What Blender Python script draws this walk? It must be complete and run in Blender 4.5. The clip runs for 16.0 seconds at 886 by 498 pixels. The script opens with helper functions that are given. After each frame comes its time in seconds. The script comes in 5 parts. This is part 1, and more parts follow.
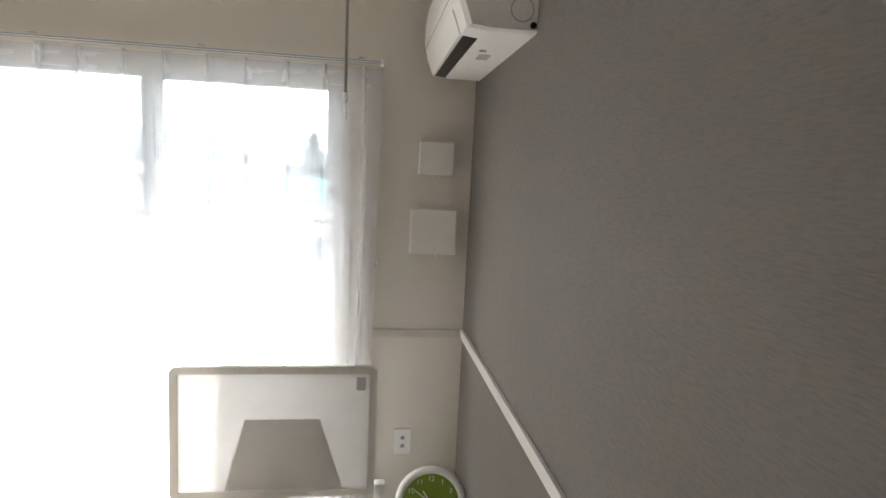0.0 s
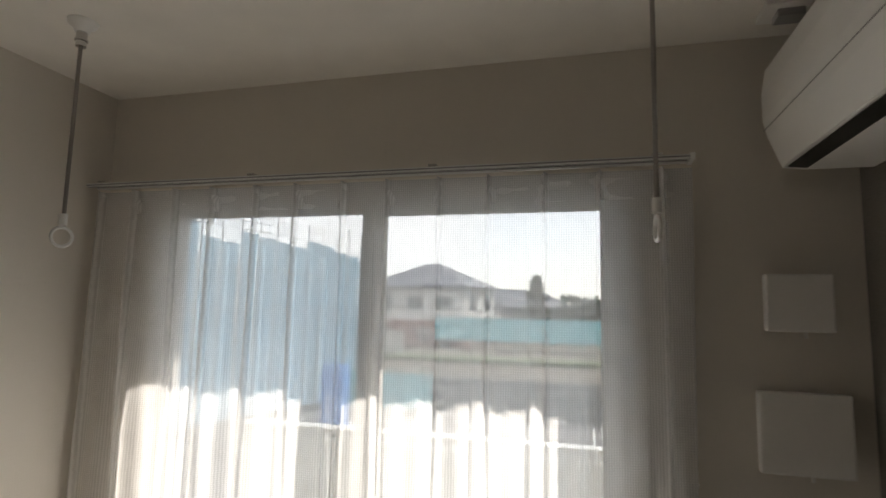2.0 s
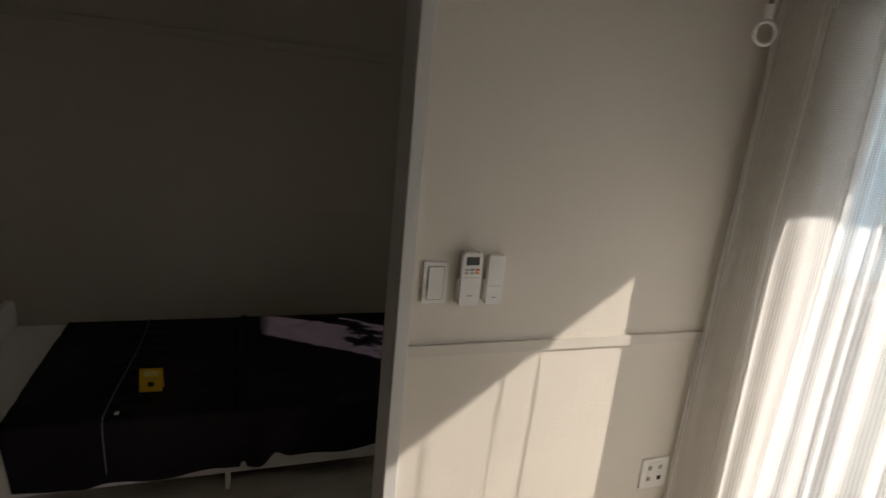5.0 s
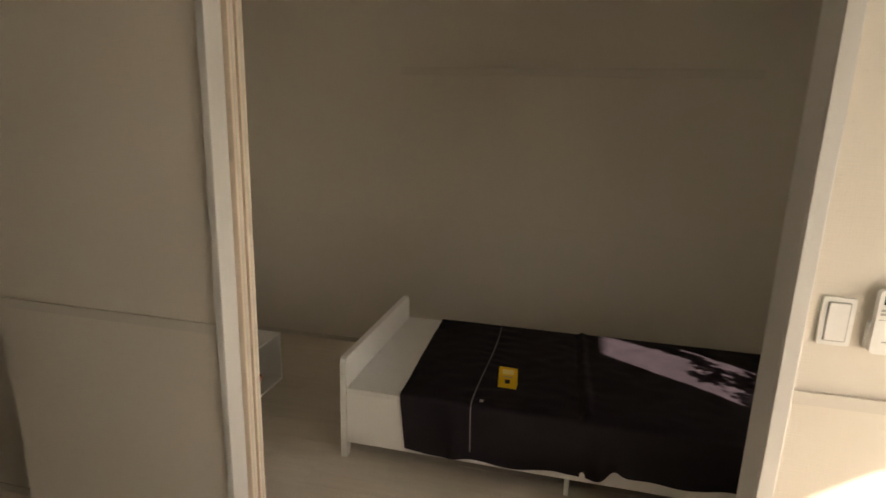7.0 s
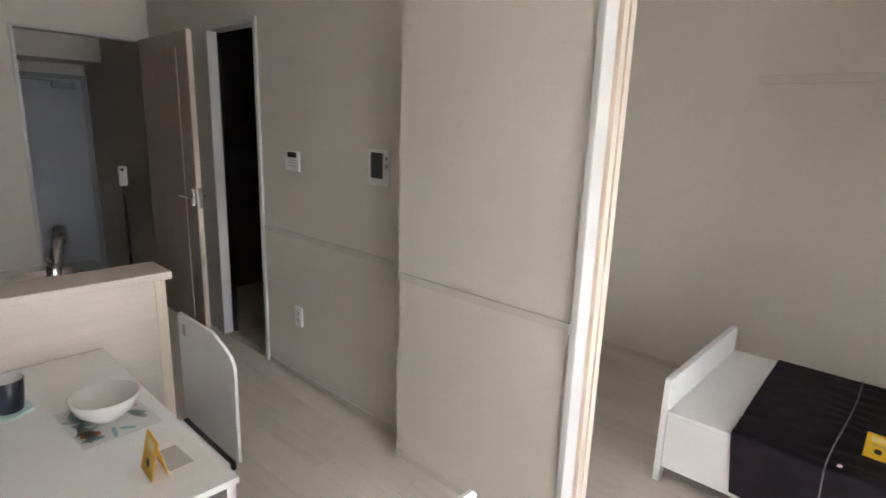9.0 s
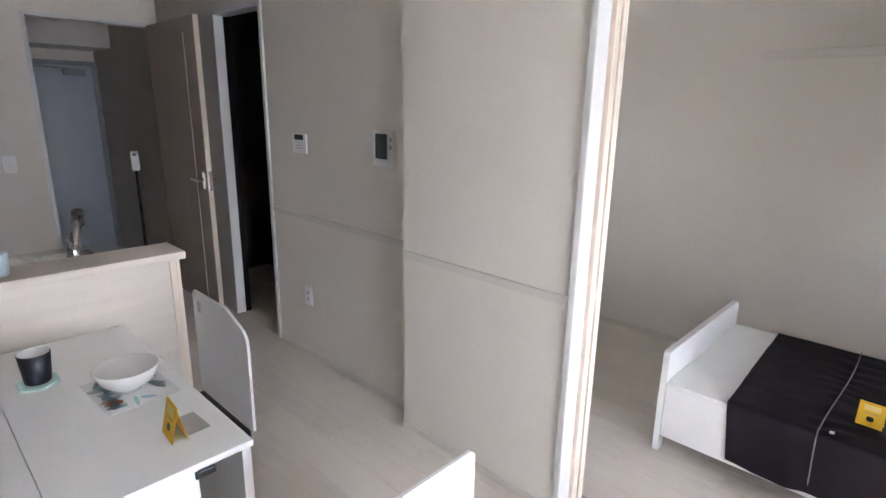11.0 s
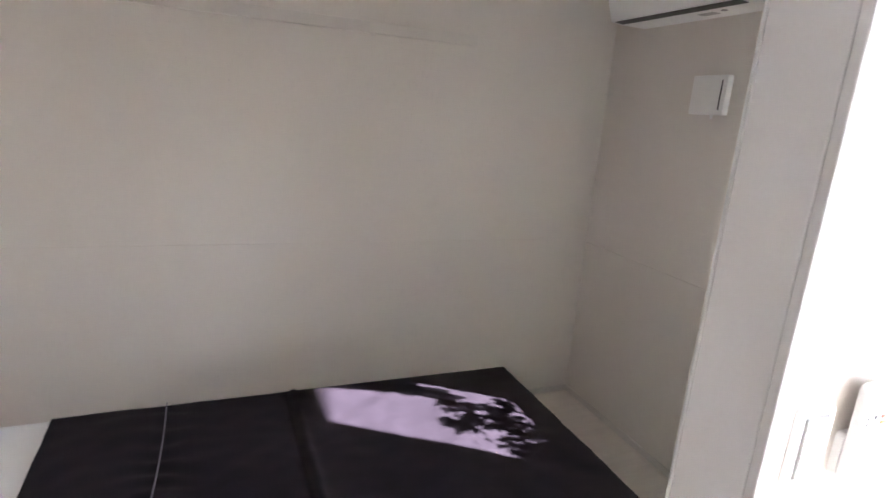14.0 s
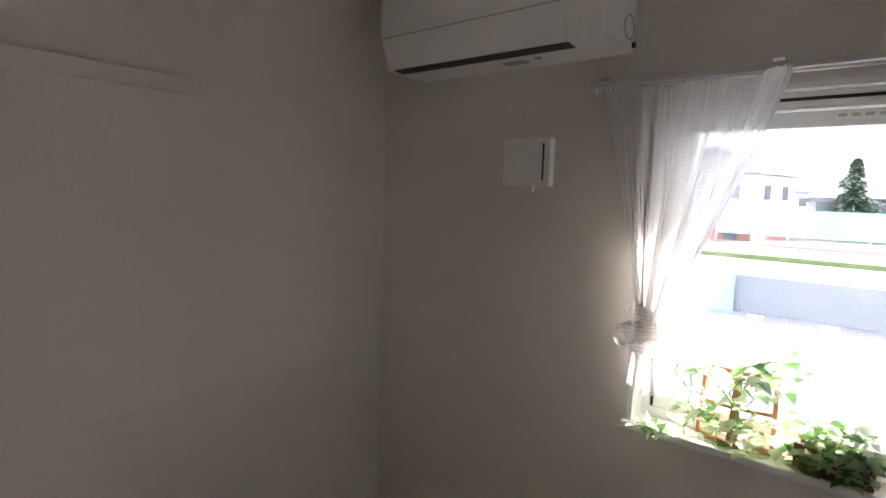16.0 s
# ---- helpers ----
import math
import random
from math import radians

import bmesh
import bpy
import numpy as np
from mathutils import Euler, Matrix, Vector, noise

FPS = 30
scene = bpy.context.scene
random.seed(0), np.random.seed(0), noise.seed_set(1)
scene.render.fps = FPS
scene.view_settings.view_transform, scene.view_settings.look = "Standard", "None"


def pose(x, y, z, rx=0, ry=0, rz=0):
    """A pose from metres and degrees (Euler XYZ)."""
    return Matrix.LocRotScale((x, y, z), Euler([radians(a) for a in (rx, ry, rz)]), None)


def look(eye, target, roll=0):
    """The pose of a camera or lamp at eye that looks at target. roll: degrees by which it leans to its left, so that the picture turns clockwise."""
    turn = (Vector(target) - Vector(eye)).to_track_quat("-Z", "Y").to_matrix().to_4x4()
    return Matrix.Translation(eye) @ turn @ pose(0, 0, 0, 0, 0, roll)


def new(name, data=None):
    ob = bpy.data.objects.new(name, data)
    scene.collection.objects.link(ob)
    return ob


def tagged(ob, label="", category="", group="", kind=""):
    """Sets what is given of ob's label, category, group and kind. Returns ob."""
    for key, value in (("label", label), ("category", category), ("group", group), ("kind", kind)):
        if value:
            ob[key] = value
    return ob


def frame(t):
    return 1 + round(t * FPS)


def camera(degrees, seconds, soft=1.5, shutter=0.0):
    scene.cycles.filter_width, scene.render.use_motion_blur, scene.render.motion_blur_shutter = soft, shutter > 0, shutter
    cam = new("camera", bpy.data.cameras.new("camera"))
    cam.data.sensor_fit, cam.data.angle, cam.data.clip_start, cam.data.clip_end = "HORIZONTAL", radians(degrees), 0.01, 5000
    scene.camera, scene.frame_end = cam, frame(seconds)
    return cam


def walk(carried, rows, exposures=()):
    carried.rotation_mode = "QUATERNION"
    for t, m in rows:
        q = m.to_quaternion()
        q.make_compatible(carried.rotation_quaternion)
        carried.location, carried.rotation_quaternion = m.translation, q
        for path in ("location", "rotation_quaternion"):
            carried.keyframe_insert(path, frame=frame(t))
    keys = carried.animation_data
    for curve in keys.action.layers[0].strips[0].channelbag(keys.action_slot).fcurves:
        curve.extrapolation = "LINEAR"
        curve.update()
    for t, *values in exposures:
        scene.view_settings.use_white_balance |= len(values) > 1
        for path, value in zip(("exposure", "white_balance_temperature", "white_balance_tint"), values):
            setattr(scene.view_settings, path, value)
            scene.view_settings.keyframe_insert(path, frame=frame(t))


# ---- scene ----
cam = camera(78.2, 16.0, shutter=0.2)
PATH = [
    (0, (1.896, -2.387, 1.607), (2.18, -0.424, 1.345), 2.8),
    (0.5, (1.959, -2.252, 1.633), (1.952, -0.257, 1.494), 3.1),
    (1, (1.918, -2.034, 1.633), (1.751, -0.041, 1.612), 2.3),
    (1.5, (1.771, -1.755, 1.66), (1.456, 0.218, 1.764), 1.6),
    (2, (1.685, -1.574, 1.647), (1.169, 0.345, 1.871), 1.2),
    (2.5, (1.628, -1.403, 1.69), (0.829, 0.416, 1.92), 1.4),
    (3, (1.557, -1.342, 1.643), (0.44, 0.309, 1.808), 2.1),
    (3.5, (1.479, -1.4, 1.629), (0.097, 0.045, 1.601), 4.9),
    (4, (1.418, -1.446, 1.615), (-0.161, -0.248, 1.342), 5.2),
    (4.5, (1.399, -1.507, 1.611), (-0.321, -0.587, 1.167), 5.3),
    (4.7, (1.387, -1.533, 1.592), (-0.376, -0.713, 1.126), 5.4),
    (6.8, (1.424, -1.741, 1.529), (-0.497, -2.075, 1.088), 2.9),
    (7, (1.444, -1.73, 1.55), (-0.454, -2.172, 1.098), 1.8),
    (7.5, (1.466, -1.765, 1.519), (-0.356, -2.466, 1.087), 1.2),
    (8, (1.527, -1.884, 1.55), (-0.194, -2.802, 1.108), 1.8),
    (8.5, (1.577, -1.942, 1.544), (-0.012, -3.075, 1.108), 1.8),
    (9, (1.621, -1.917, 1.561), (0.19, -3.239, 1.111), 1.9),
    (9.2, (1.633, -1.897, 1.56), (0.277, -3.294, 1.1), 1.9),
    (11.3, (1.65, -1.823, 1.562), (0.234, -3.125, 1.013), 0.5),
    (11.5, (1.599, -1.797, 1.528), (0.078, -2.976, 0.984), 0.9),
    (12, (1.4, -1.797, 1.507), (-0.35, -2.592, 0.956), 0.5),
    (12.5, (1.229, -1.903, 1.53), (-0.653, -2.253, 0.964), 0.9),
    (13, (1.061, -1.919, 1.51), (-0.856, -1.853, 0.95), 1.8),
    (13.5, (0.732, -1.875, 1.53), (-1.147, -1.452, 0.991), 3.1),
    (14, (0.443, -1.85, 1.533), (-1.35, -1.108, 1.047), 4.4),
    (14.5, (0.147, -1.903, 1.551), (-1.505, -0.845, 1.162), 4.8),
    (15, (-0.008, -1.827, 1.541), (-1.513, -0.546, 1.229), 4.3),
    (15.5, (-0.188, -1.675, 1.551), (-1.545, -0.229, 1.293), 3.2),
    (16, (-0.351, -1.549, 1.577), (-1.631, -0.027, 1.366), 1.9),
]
EXPOSURES = [(0, 3.58, 6300, 12), (0.5, 2.65, 6250, 12), (1, 2.02, 6100, 11), (1.5, 1.72, 6500, 11), (2, 1.7, 6850, 12), (3, 1.85, 7150, 14), (3.5, 1.78, 7150, 14), (4, 1.47, 6800, 13), (4.5, 1.25, 6600, 13), (4.7, 1.3, 6700, 13),
             (6.8, 3.08, 8300, 15), (7.5, 3.92, 8000, 14), (8.5, 4.55, 6300, 14), (9, 4.82, 6150, 15), (11.5, 5.08, 5600, 18), (12.5, 5.13, 5700, 20), (13.5, 5.3, 5800, 20), (14.5, 5.28, 5900, 19), (15, 4.82, 6050, 18), (15.5, 4.68, 6050, 19), (16, 4.05, 6150, 21)]
walk(cam, [(t, look(eye, target, roll)) for t, eye, target, roll in PATH], EXPOSURES)

# ---- light ----
SUN = Vector((-1 / 1.52, -1.0, -0.754)).normalized()
world = bpy.data.worlds.new("world")
scene.world = world
world.use_nodes = True
wn = world.node_tree.nodes
sky = wn.new("ShaderNodeTexSky")
sky.sky_type, sky.sun_disc = "NISHITA", False
sky.sun_elevation = math.asin(-SUN.z)
sky.sun_rotation = math.atan2(-SUN.x, -SUN.y)
sky.air_density, sky.dust_density, sky.ozone_density = 1.0, 1.0, 1.0
wn["Background"].inputs["Strength"].default_value = 0.15
# bright broken cloud all over the sky
cloud, cloud_mix, spread_ramp, sky_at = wn.new("ShaderNodeTexNoise"), wn.new("ShaderNodeMix"), wn.new("ShaderNodeMapRange"), wn.new("ShaderNodeTexCoord")
cloud.inputs["Scale"].default_value, cloud.inputs["Detail"].default_value = 3.0, 6.0
cloud_mix.data_type = "RGBA"
cloud_mix.inputs["B"].default_value = (8.0, 8.0, 8.1, 1)
spread_ramp.inputs["From Min"].default_value, spread_ramp.inputs["From Max"].default_value = 0.3, 0.65
spread_ramp.inputs["To Min"].default_value, spread_ramp.inputs["To Max"].default_value = 0.55, 0.95
wl_ = world.node_tree.links
wl_.new(sky_at.outputs["Generated"], cloud.inputs["Vector"])
wl_.new(cloud.outputs["Fac"], spread_ramp.inputs["Value"])
wl_.new(spread_ramp.outputs["Result"], cloud_mix.inputs["Factor"])
wl_.new(sky.outputs[0], cloud_mix.inputs["A"])
wl_.new(cloud_mix.outputs["Result"], wn["Background"].inputs[0])
sun = new("sun", bpy.data.lights.new("sun", "SUN"))
sun.data.energy, sun.data.angle, sun.data.color = 3.2, radians(0.55), (1, 0.95, 0.87)
sun.matrix_world = look((0, 0, 30), Vector((0, 0, 30)) + SUN)


# ---- materials ----
def nodes_of(name):
    m = bpy.data.materials.new(name)
    m.use_nodes = True
    return m, m.node_tree.nodes, m.node_tree.links


def paint(name, color, rough=0.6, metal=0.0, vary=0.06, scale=6.0, grain=120.0, bump=0.15, stretch=(1, 1, 1), spread=0.0, coat=0.0, spec=0.5):
    """Surface with two scales of variation and a fine relief."""
    m, n, l = nodes_of(name)
    b = n["Principled BSDF"]
    b.inputs["Roughness"].default_value, b.inputs["Metallic"].default_value = rough, metal
    b.inputs["Coat Weight"].default_value, b.inputs["Specular IOR Level"].default_value = coat, spec
    co = n.new("ShaderNodeTexCoord")
    mp = n.new("ShaderNodeMapping")
    mp.inputs["Scale"].default_value = stretch
    l.new(co.outputs["Object"], mp.inputs[0])
    big, fine = n.new("ShaderNodeTexNoise"), n.new("ShaderNodeTexNoise")
    big.inputs["Scale"].default_value, fine.inputs["Scale"].default_value = scale, grain
    big.inputs["Detail"].default_value, fine.inputs["Detail"].default_value = 4, 3
    for x in (big, fine):
        l.new(mp.outputs[0], x.inputs["Vector"])
    add = n.new("ShaderNodeMath")
    add.operation = "MULTIPLY_ADD"
    add.inputs[1].default_value = 0.5
    l.new(fine.outputs["Fac"], add.inputs[0])
    l.new(big.outputs["Fac"], add.inputs[2])
    value = add
    if spread:
        info = n.new("ShaderNodeObjectInfo")
        more = n.new("ShaderNodeMath")
        more.operation = "MULTIPLY_ADD"
        more.inputs[1].default_value = spread
        l.new(info.outputs["Random"], more.inputs[0])
        l.new(add.outputs[0], more.inputs[2])
        value = more
    ramp = n.new("ShaderNodeValToRGB")
    e = ramp.color_ramp.elements
    e[0].position, e[1].position = 0.35, 1.15 if spread else 1.0
    e[0].color = (*[c * (1 - vary) for c in color], 1)
    e[1].color = (*[min(1, c * (1 + vary)) for c in color], 1)
    l.new(value.outputs[0], ramp.inputs[0])
    l.new(ramp.outputs[0], b.inputs["Base Color"])
    if bump:
        bp = n.new("ShaderNodeBump")
        bp.inputs["Strength"].default_value, bp.inputs["Distance"].default_value = bump, 0.002
        l.new(fine.outputs["Fac"], bp.inputs["Height"])
        l.new(bp.outputs[0], b.inputs["Normal"])
    return m


def sheer(name, color, through_part, weave=900.0, axis=0, back=0.7, amp=0.16, cross=0.0):
    """Thin woven cloth: part of the light goes straight through, the rest is scattered to both sides."""
    m, n, l = nodes_of(name)
    n.remove(n["Principled BSDF"])
    out = n["Material Output"]
    dif, tra, clear = n.new("ShaderNodeBsdfDiffuse"), n.new("ShaderNodeBsdfTranslucent"), n.new("ShaderNodeBsdfTransparent")
    dif.inputs[0].default_value = tra.inputs[0].default_value = (*color, 1)
    both, mix = n.new("ShaderNodeMixShader"), n.new("ShaderNodeMixShader")
    both.inputs[0].default_value = back
    l.new(dif.outputs[0], both.inputs[1])
    l.new(tra.outputs[0], both.inputs[2])
    co, no = n.new("ShaderNodeTexCoord"), n.new("ShaderNodeTexNoise")
    no.inputs["Scale"].default_value = 14
    l.new(co.outputs["Object"], no.inputs["Vector"])
    value = None
    for direction, part_amp in ((("X", "Y", "Z")[axis], amp), (("Z", "Z", "X")[axis], cross), ("", 0.1)):
        if not part_amp:
            continue
        a = n.new("ShaderNodeMath")
        a.operation = "MULTIPLY_ADD"
        a.inputs[1].default_value, a.inputs[2].default_value = part_amp, through_part - (amp + cross + 0.1) / 2
        if direction:
            wave = n.new("ShaderNodeTexWave")
            wave.bands_direction = direction
            wave.inputs["Scale"].default_value, wave.inputs["Distortion"].default_value = weave, 1.5
            l.new(co.outputs["Object"], wave.inputs["Vector"])
            l.new(wave.outputs["Fac"], a.inputs[0])
        else:
            l.new(no.outputs["Fac"], a.inputs[0])
        if value:
            l.new(value.outputs[0], a.inputs[2])
        value = a
    l.new(value.outputs[0], mix.inputs[0])
    l.new(both.outputs[0], mix.inputs[1])
    l.new(clear.outputs[0], mix.inputs[2])
    l.new(mix.outputs[0], out.inputs["Surface"])
    return m


def pane_glass(name, tint=(0.76, 0.78, 0.79), ior=1.45):
    m, n, l = nodes_of(name)
    n.remove(n["Principled BSDF"])
    clear, gloss, mix, lw = n.new("ShaderNodeBsdfTransparent"), n.new("ShaderNodeBsdfGlossy"), n.new("ShaderNodeMixShader"), n.new("ShaderNodeFresnel")
    clear.inputs[0].default_value = (*tint, 1)
    gloss.inputs["Roughness"].default_value = 0.02
    lw.inputs["IOR"].default_value = ior
    l.new(lw.outputs[0], mix.inputs[0])
    l.new(clear.outputs[0], mix.inputs[1])
    l.new(gloss.outputs[0], mix.inputs[2])
    l.new(mix.outputs[0], n["Material Output"].inputs["Surface"])
    return m


def woven_paper(name, color, rough=0.85, thread=260.0, relief=0.35, vary=0.05, level=False):
    """Wallpaper with a linen-like relief of crossing threads."""
    m, n, l = nodes_of(name)
    b = n["Principled BSDF"]
    b.inputs["Roughness"].default_value = rough
    co = n.new("ShaderNodeTexCoord")
    mps = []
    for s in ((1, 1, 0.06), (0.16, 0.16, 1)) if level else ((1, 1, 0.06), (0.06, 0.06, 1)):
        mp, no = n.new("ShaderNodeMapping"), n.new("ShaderNodeTexNoise")
        mp.inputs["Scale"].default_value = s
        no.inputs["Scale"].default_value, no.inputs["Detail"].default_value = thread, 2
        l.new(co.outputs["Object"], mp.inputs[0])
        l.new(mp.outputs[0], no.inputs["Vector"])
        mps.append(no)
    add = n.new("ShaderNodeMath")
    add.operation = "MULTIPLY_ADD"
    add.inputs[1].default_value = 0.25 if level else 1.0
    l.new(mps[0].outputs["Fac"], add.inputs[0])
    l.new(mps[1].outputs["Fac"], add.inputs[2])
    big = n.new("ShaderNodeTexNoise")
    big.inputs["Scale"].default_value = 1.6
    l.new(co.outputs["Object"], big.inputs["Vector"])
    mul = n.new("ShaderNodeMath")
    mul.operation = "MULTIPLY_ADD"
    mul.inputs[1].default_value = 0.45
    l.new(big.outputs["Fac"], mul.inputs[0])
    l.new(add.outputs[0], mul.inputs[2])
    ramp = n.new("ShaderNodeValToRGB")
    e = ramp.color_ramp.elements
    e[0].position, e[1].position = (0.55, 1.15) if level else (0.8, 1.6)
    e[0].color = (*[c * (1 - vary) for c in color], 1)
    e[1].color = (*[min(1, c * (1 + vary)) for c in color], 1)
    l.new(mul.outputs[0], ramp.inputs[0])
    l.new(ramp.outputs[0], b.inputs["Base Color"])
    bp = n.new("ShaderNodeBump")
    bp.inputs["Strength"].default_value, bp.inputs["Distance"].default_value = relief, 0.0015
    l.new(add.outputs[0], bp.inputs["Height"])
    l.new(bp.outputs[0], b.inputs["Normal"])
    return m


WALL = woven_paper("wallpaper_white", (0.725, 0.682, 0.615))
ACCENT = woven_paper("wallpaper_grey", (0.165, 0.154, 0.14), thread=300, relief=0.5, vary=0.13, level=True)
# dark brown stands in for the missing light in the washroom
UNLITWALL = paint("unlit_wall", (0.07, 0.055, 0.045), 0.6, vary=0.15, bump=0.1)
CEIL = paint("ceiling_paper", (0.8, 0.775, 0.725), 0.9, bump=0.3, grain=300)
TRIM = paint("trim_white", (0.67, 0.665, 0.65), 0.35, vary=0.02, bump=0.03)
BELT = paint("belt_paper", (0.675, 0.638, 0.578), 0.6, vary=0.03, bump=0.1)
PLANK = paint("floor_plank", (0.66, 0.6, 0.53), 0.3, vary=0.1, scale=5, grain=60, bump=0.08, stretch=(6, 0.5, 1), spread=0.35)
GROOVE = paint("floor_joint", (0.34, 0.3, 0.26), 0.7)
WOODEDGE = paint("pale_wood_edge", (0.76, 0.65, 0.54), 0.45, vary=0.08, stretch=(1, 1, 0.1), grain=80)
DOORSKIN = paint("pale_oak_door", (0.43, 0.345, 0.285), 0.4, vary=0.12, stretch=(6, 6, 0.3), grain=60, bump=0.06)
COUNTERPANEL = paint("pale_counter_panel", (0.68, 0.61, 0.53), 0.45, vary=0.07, stretch=(0.4, 1, 4), grain=40, bump=0.04)
PLASTIC = paint("white_plastic", (0.88, 0.88, 0.86), 0.3, vary=0.015, bump=0.0)
PLASTIC2 = paint("offwhite_plastic", (0.86, 0.85, 0.82), 0.4, vary=0.02, bump=0.0)
BOARD = paint("white_board", (0.87, 0.87, 0.86), 0.45, vary=0.02, bump=0.04)
DARK = paint("black_plastic", (0.012, 0.012, 0.013), 0.35, bump=0.0)
GREYP = paint("grey_plastic", (0.3, 0.3, 0.3), 0.45, bump=0.0)
MIDGREY = paint("grey_print", (0.45, 0.45, 0.44), 0.5, bump=0.0)
RAILPAINT = paint("rail_paint", (0.71, 0.67, 0.605), 0.5, vary=0.03, bump=0.05)
SILLWHITE = paint("white_sill", (0.82, 0.81, 0.79), 0.35, vary=0.02, bump=0.02)
POLE = paint("dull_steel", (0.33, 0.31, 0.29), 0.35, 1.0, vary=0.05, bump=0.0)
CHROME = paint("dark_chrome", (0.42, 0.41, 0.4), 0.18, 1.0, vary=0.04, bump=0.0)
METAL = paint("brushed_steel", (0.62, 0.62, 0.61), 0.22, 1.0, vary=0.05, bump=0.0)
ALU = paint("white_aluminium", (0.78, 0.78, 0.77), 0.35, vary=0.02, bump=0.0)
GREYALU = paint("grey_aluminium", (0.36, 0.37, 0.38), 0.4, 0.3, vary=0.05, bump=0.0)
COVER = paint("dark_bed_cloth", (0.0175, 0.0135, 0.0188), 0.6, vary=0.2, grain=500, bump=0.25, spec=0.12)
THREAD = paint("grey_piping", (0.22, 0.2, 0.23), 0.7, bump=0.0)
YELLOW = paint("yellow_card", (0.85, 0.52, 0.01), 0.5, vary=0.02, bump=0.0)
CERAMIC = paint("white_ceramic", (0.8, 0.79, 0.76), 0.15, vary=0.01, bump=0.0)
NAVY = paint("dark_cup", (0.03, 0.033, 0.045), 0.35, bump=0.05)
MUGBLUE = paint("pale_blue_mug", (0.42, 0.5, 0.56), 0.3, vary=0.03, bump=0.0)
MINT = paint("mint_coaster", (0.5, 0.72, 0.66), 0.5, vary=0.03, bump=0.0)
GREEN = paint("green_dial", (0.2, 0.3, 0.02), 0.5, vary=0.05, bump=0.0)
RED = paint("red_button", (0.6, 0.12, 0.05), 0.4, bump=0.0)
ORANGE = paint("orange_button", (0.75, 0.3, 0.05), 0.4, bump=0.0)
LCD = paint("lcd_glass", (0.07, 0.08, 0.075), 0.15, bump=0.0)
SHEER = sheer("sheer_curtain", (0.95, 0.95, 0.95), 0.37, 48.0, back=0.58, amp=0.16, cross=0.08)
TAPE = sheer("curtain_tape", (0.95, 0.95, 0.95), 0.25, 48.0, back=0.55)
SHEER2 = sheer("bedroom_sheer", (0.92, 0.91, 0.88), 0.07, 32.0, 2, 0.5, amp=0.05, cross=0.02)
KNOTTED = sheer("knotted_cloth", (0.93, 0.92, 0.9), 0.2, 32.0, 2, 0.6)
GLASS = pane_glass("window_glass")
LOWE = pane_glass("low_e_glass", (0.75, 0.76, 0.765), 1.45)
ENTRY = paint("grey_steel_door", (0.5, 0.53, 0.57), 0.4, vary=0.04, bump=0.05)
TERRA = paint("brown_wood_box", (0.2, 0.07, 0.035), 0.55, vary=0.2, stretch=(1, 5, 5), bump=0.2)
CEDAR = paint("reddish_wood", (0.36, 0.15, 0.07), 0.5, vary=0.2, stretch=(4, 4, 1), bump=0.15)
LEAF = sheer("leaf_green", (0.15, 0.29, 0.09), 0.08, 9.0)
LEAFPALE = sheer("leaf_pale", (0.62, 0.68, 0.5), 0.08, 9.0)


# ---- mesh helpers ----
def box(bm, x0, x1, y0, y1, z0, z1, bevel=0.0):
    m = Matrix.Translation(((x0 + x1) / 2, (y0 + y1) / 2, (z0 + z1) / 2)) @ Matrix.Diagonal((abs(x1 - x0), abs(y1 - y0), abs(z1 - z0), 1))
    if not bevel:
        bmesh.ops.create_cube(bm, size=1, matrix=m)
        return bm
    t = bmesh.new()
    bmesh.ops.create_cube(t, size=1, matrix=m)
    bmesh.ops.bevel(t, geom=t.edges[:], offset=bevel, segments=2, profile=0.6, affect="EDGES")
    me = bpy.data.meshes.new("tmp")
    t.to_mesh(me)
    t.free()
    bm.from_mesh(me)
    bpy.data.meshes.remove(me)
    return bm


def rod(bm, a, b, r, r2=None, seg=16):
    a, b = Vector(a), Vector(b)
    m = Matrix.Translation((a + b) / 2) @ (b - a).to_track_quat("Z", "Y").to_matrix().to_4x4()
    bmesh.ops.create_cone(bm, cap_ends=True, segments=seg, radius1=r, radius2=r if r2 is None else r2, depth=(b - a).length, matrix=m)
    return bm


def ring(bm, centre, normal, R, r, seg=28, sub=8):
    m = Matrix.Translation(centre) @ Vector(normal).to_track_quat("Z", "Y").to_matrix().to_4x4()
    rows = []
    for i in range(seg):
        a = 2 * math.pi * i / seg
        rows.append([bm.verts.new(m @ Vector(((R + r * math.cos(b)) * math.cos(a), (R + r * math.cos(b)) * math.sin(a), r * math.sin(b))))
                     for b in (2 * math.pi * j / sub for j in range(sub))])
    for i in range(seg):
        for j in range(sub):
            bm.faces.new((rows[i][j], rows[(i + 1) % seg][j], rows[(i + 1) % seg][(j + 1) % sub], rows[i][(j + 1) % sub]))
    return bm


def turned(bm, centre, profile, seg=32):
    """A body of revolution round the vertical through centre, from (radius, height) pairs."""
    c = Vector(centre)
    rows = [[bm.verts.new(c + Vector((r * math.cos(2 * math.pi * i / seg), r * math.sin(2 * math.pi * i / seg), h))) for i in range(seg)] for r, h in profile]
    for a, b in zip(rows, rows[1:]):
        for i in range(seg):
            bm.faces.new((a[i], a[(i + 1) % seg], b[(i + 1) % seg], b[i]))
    return bm


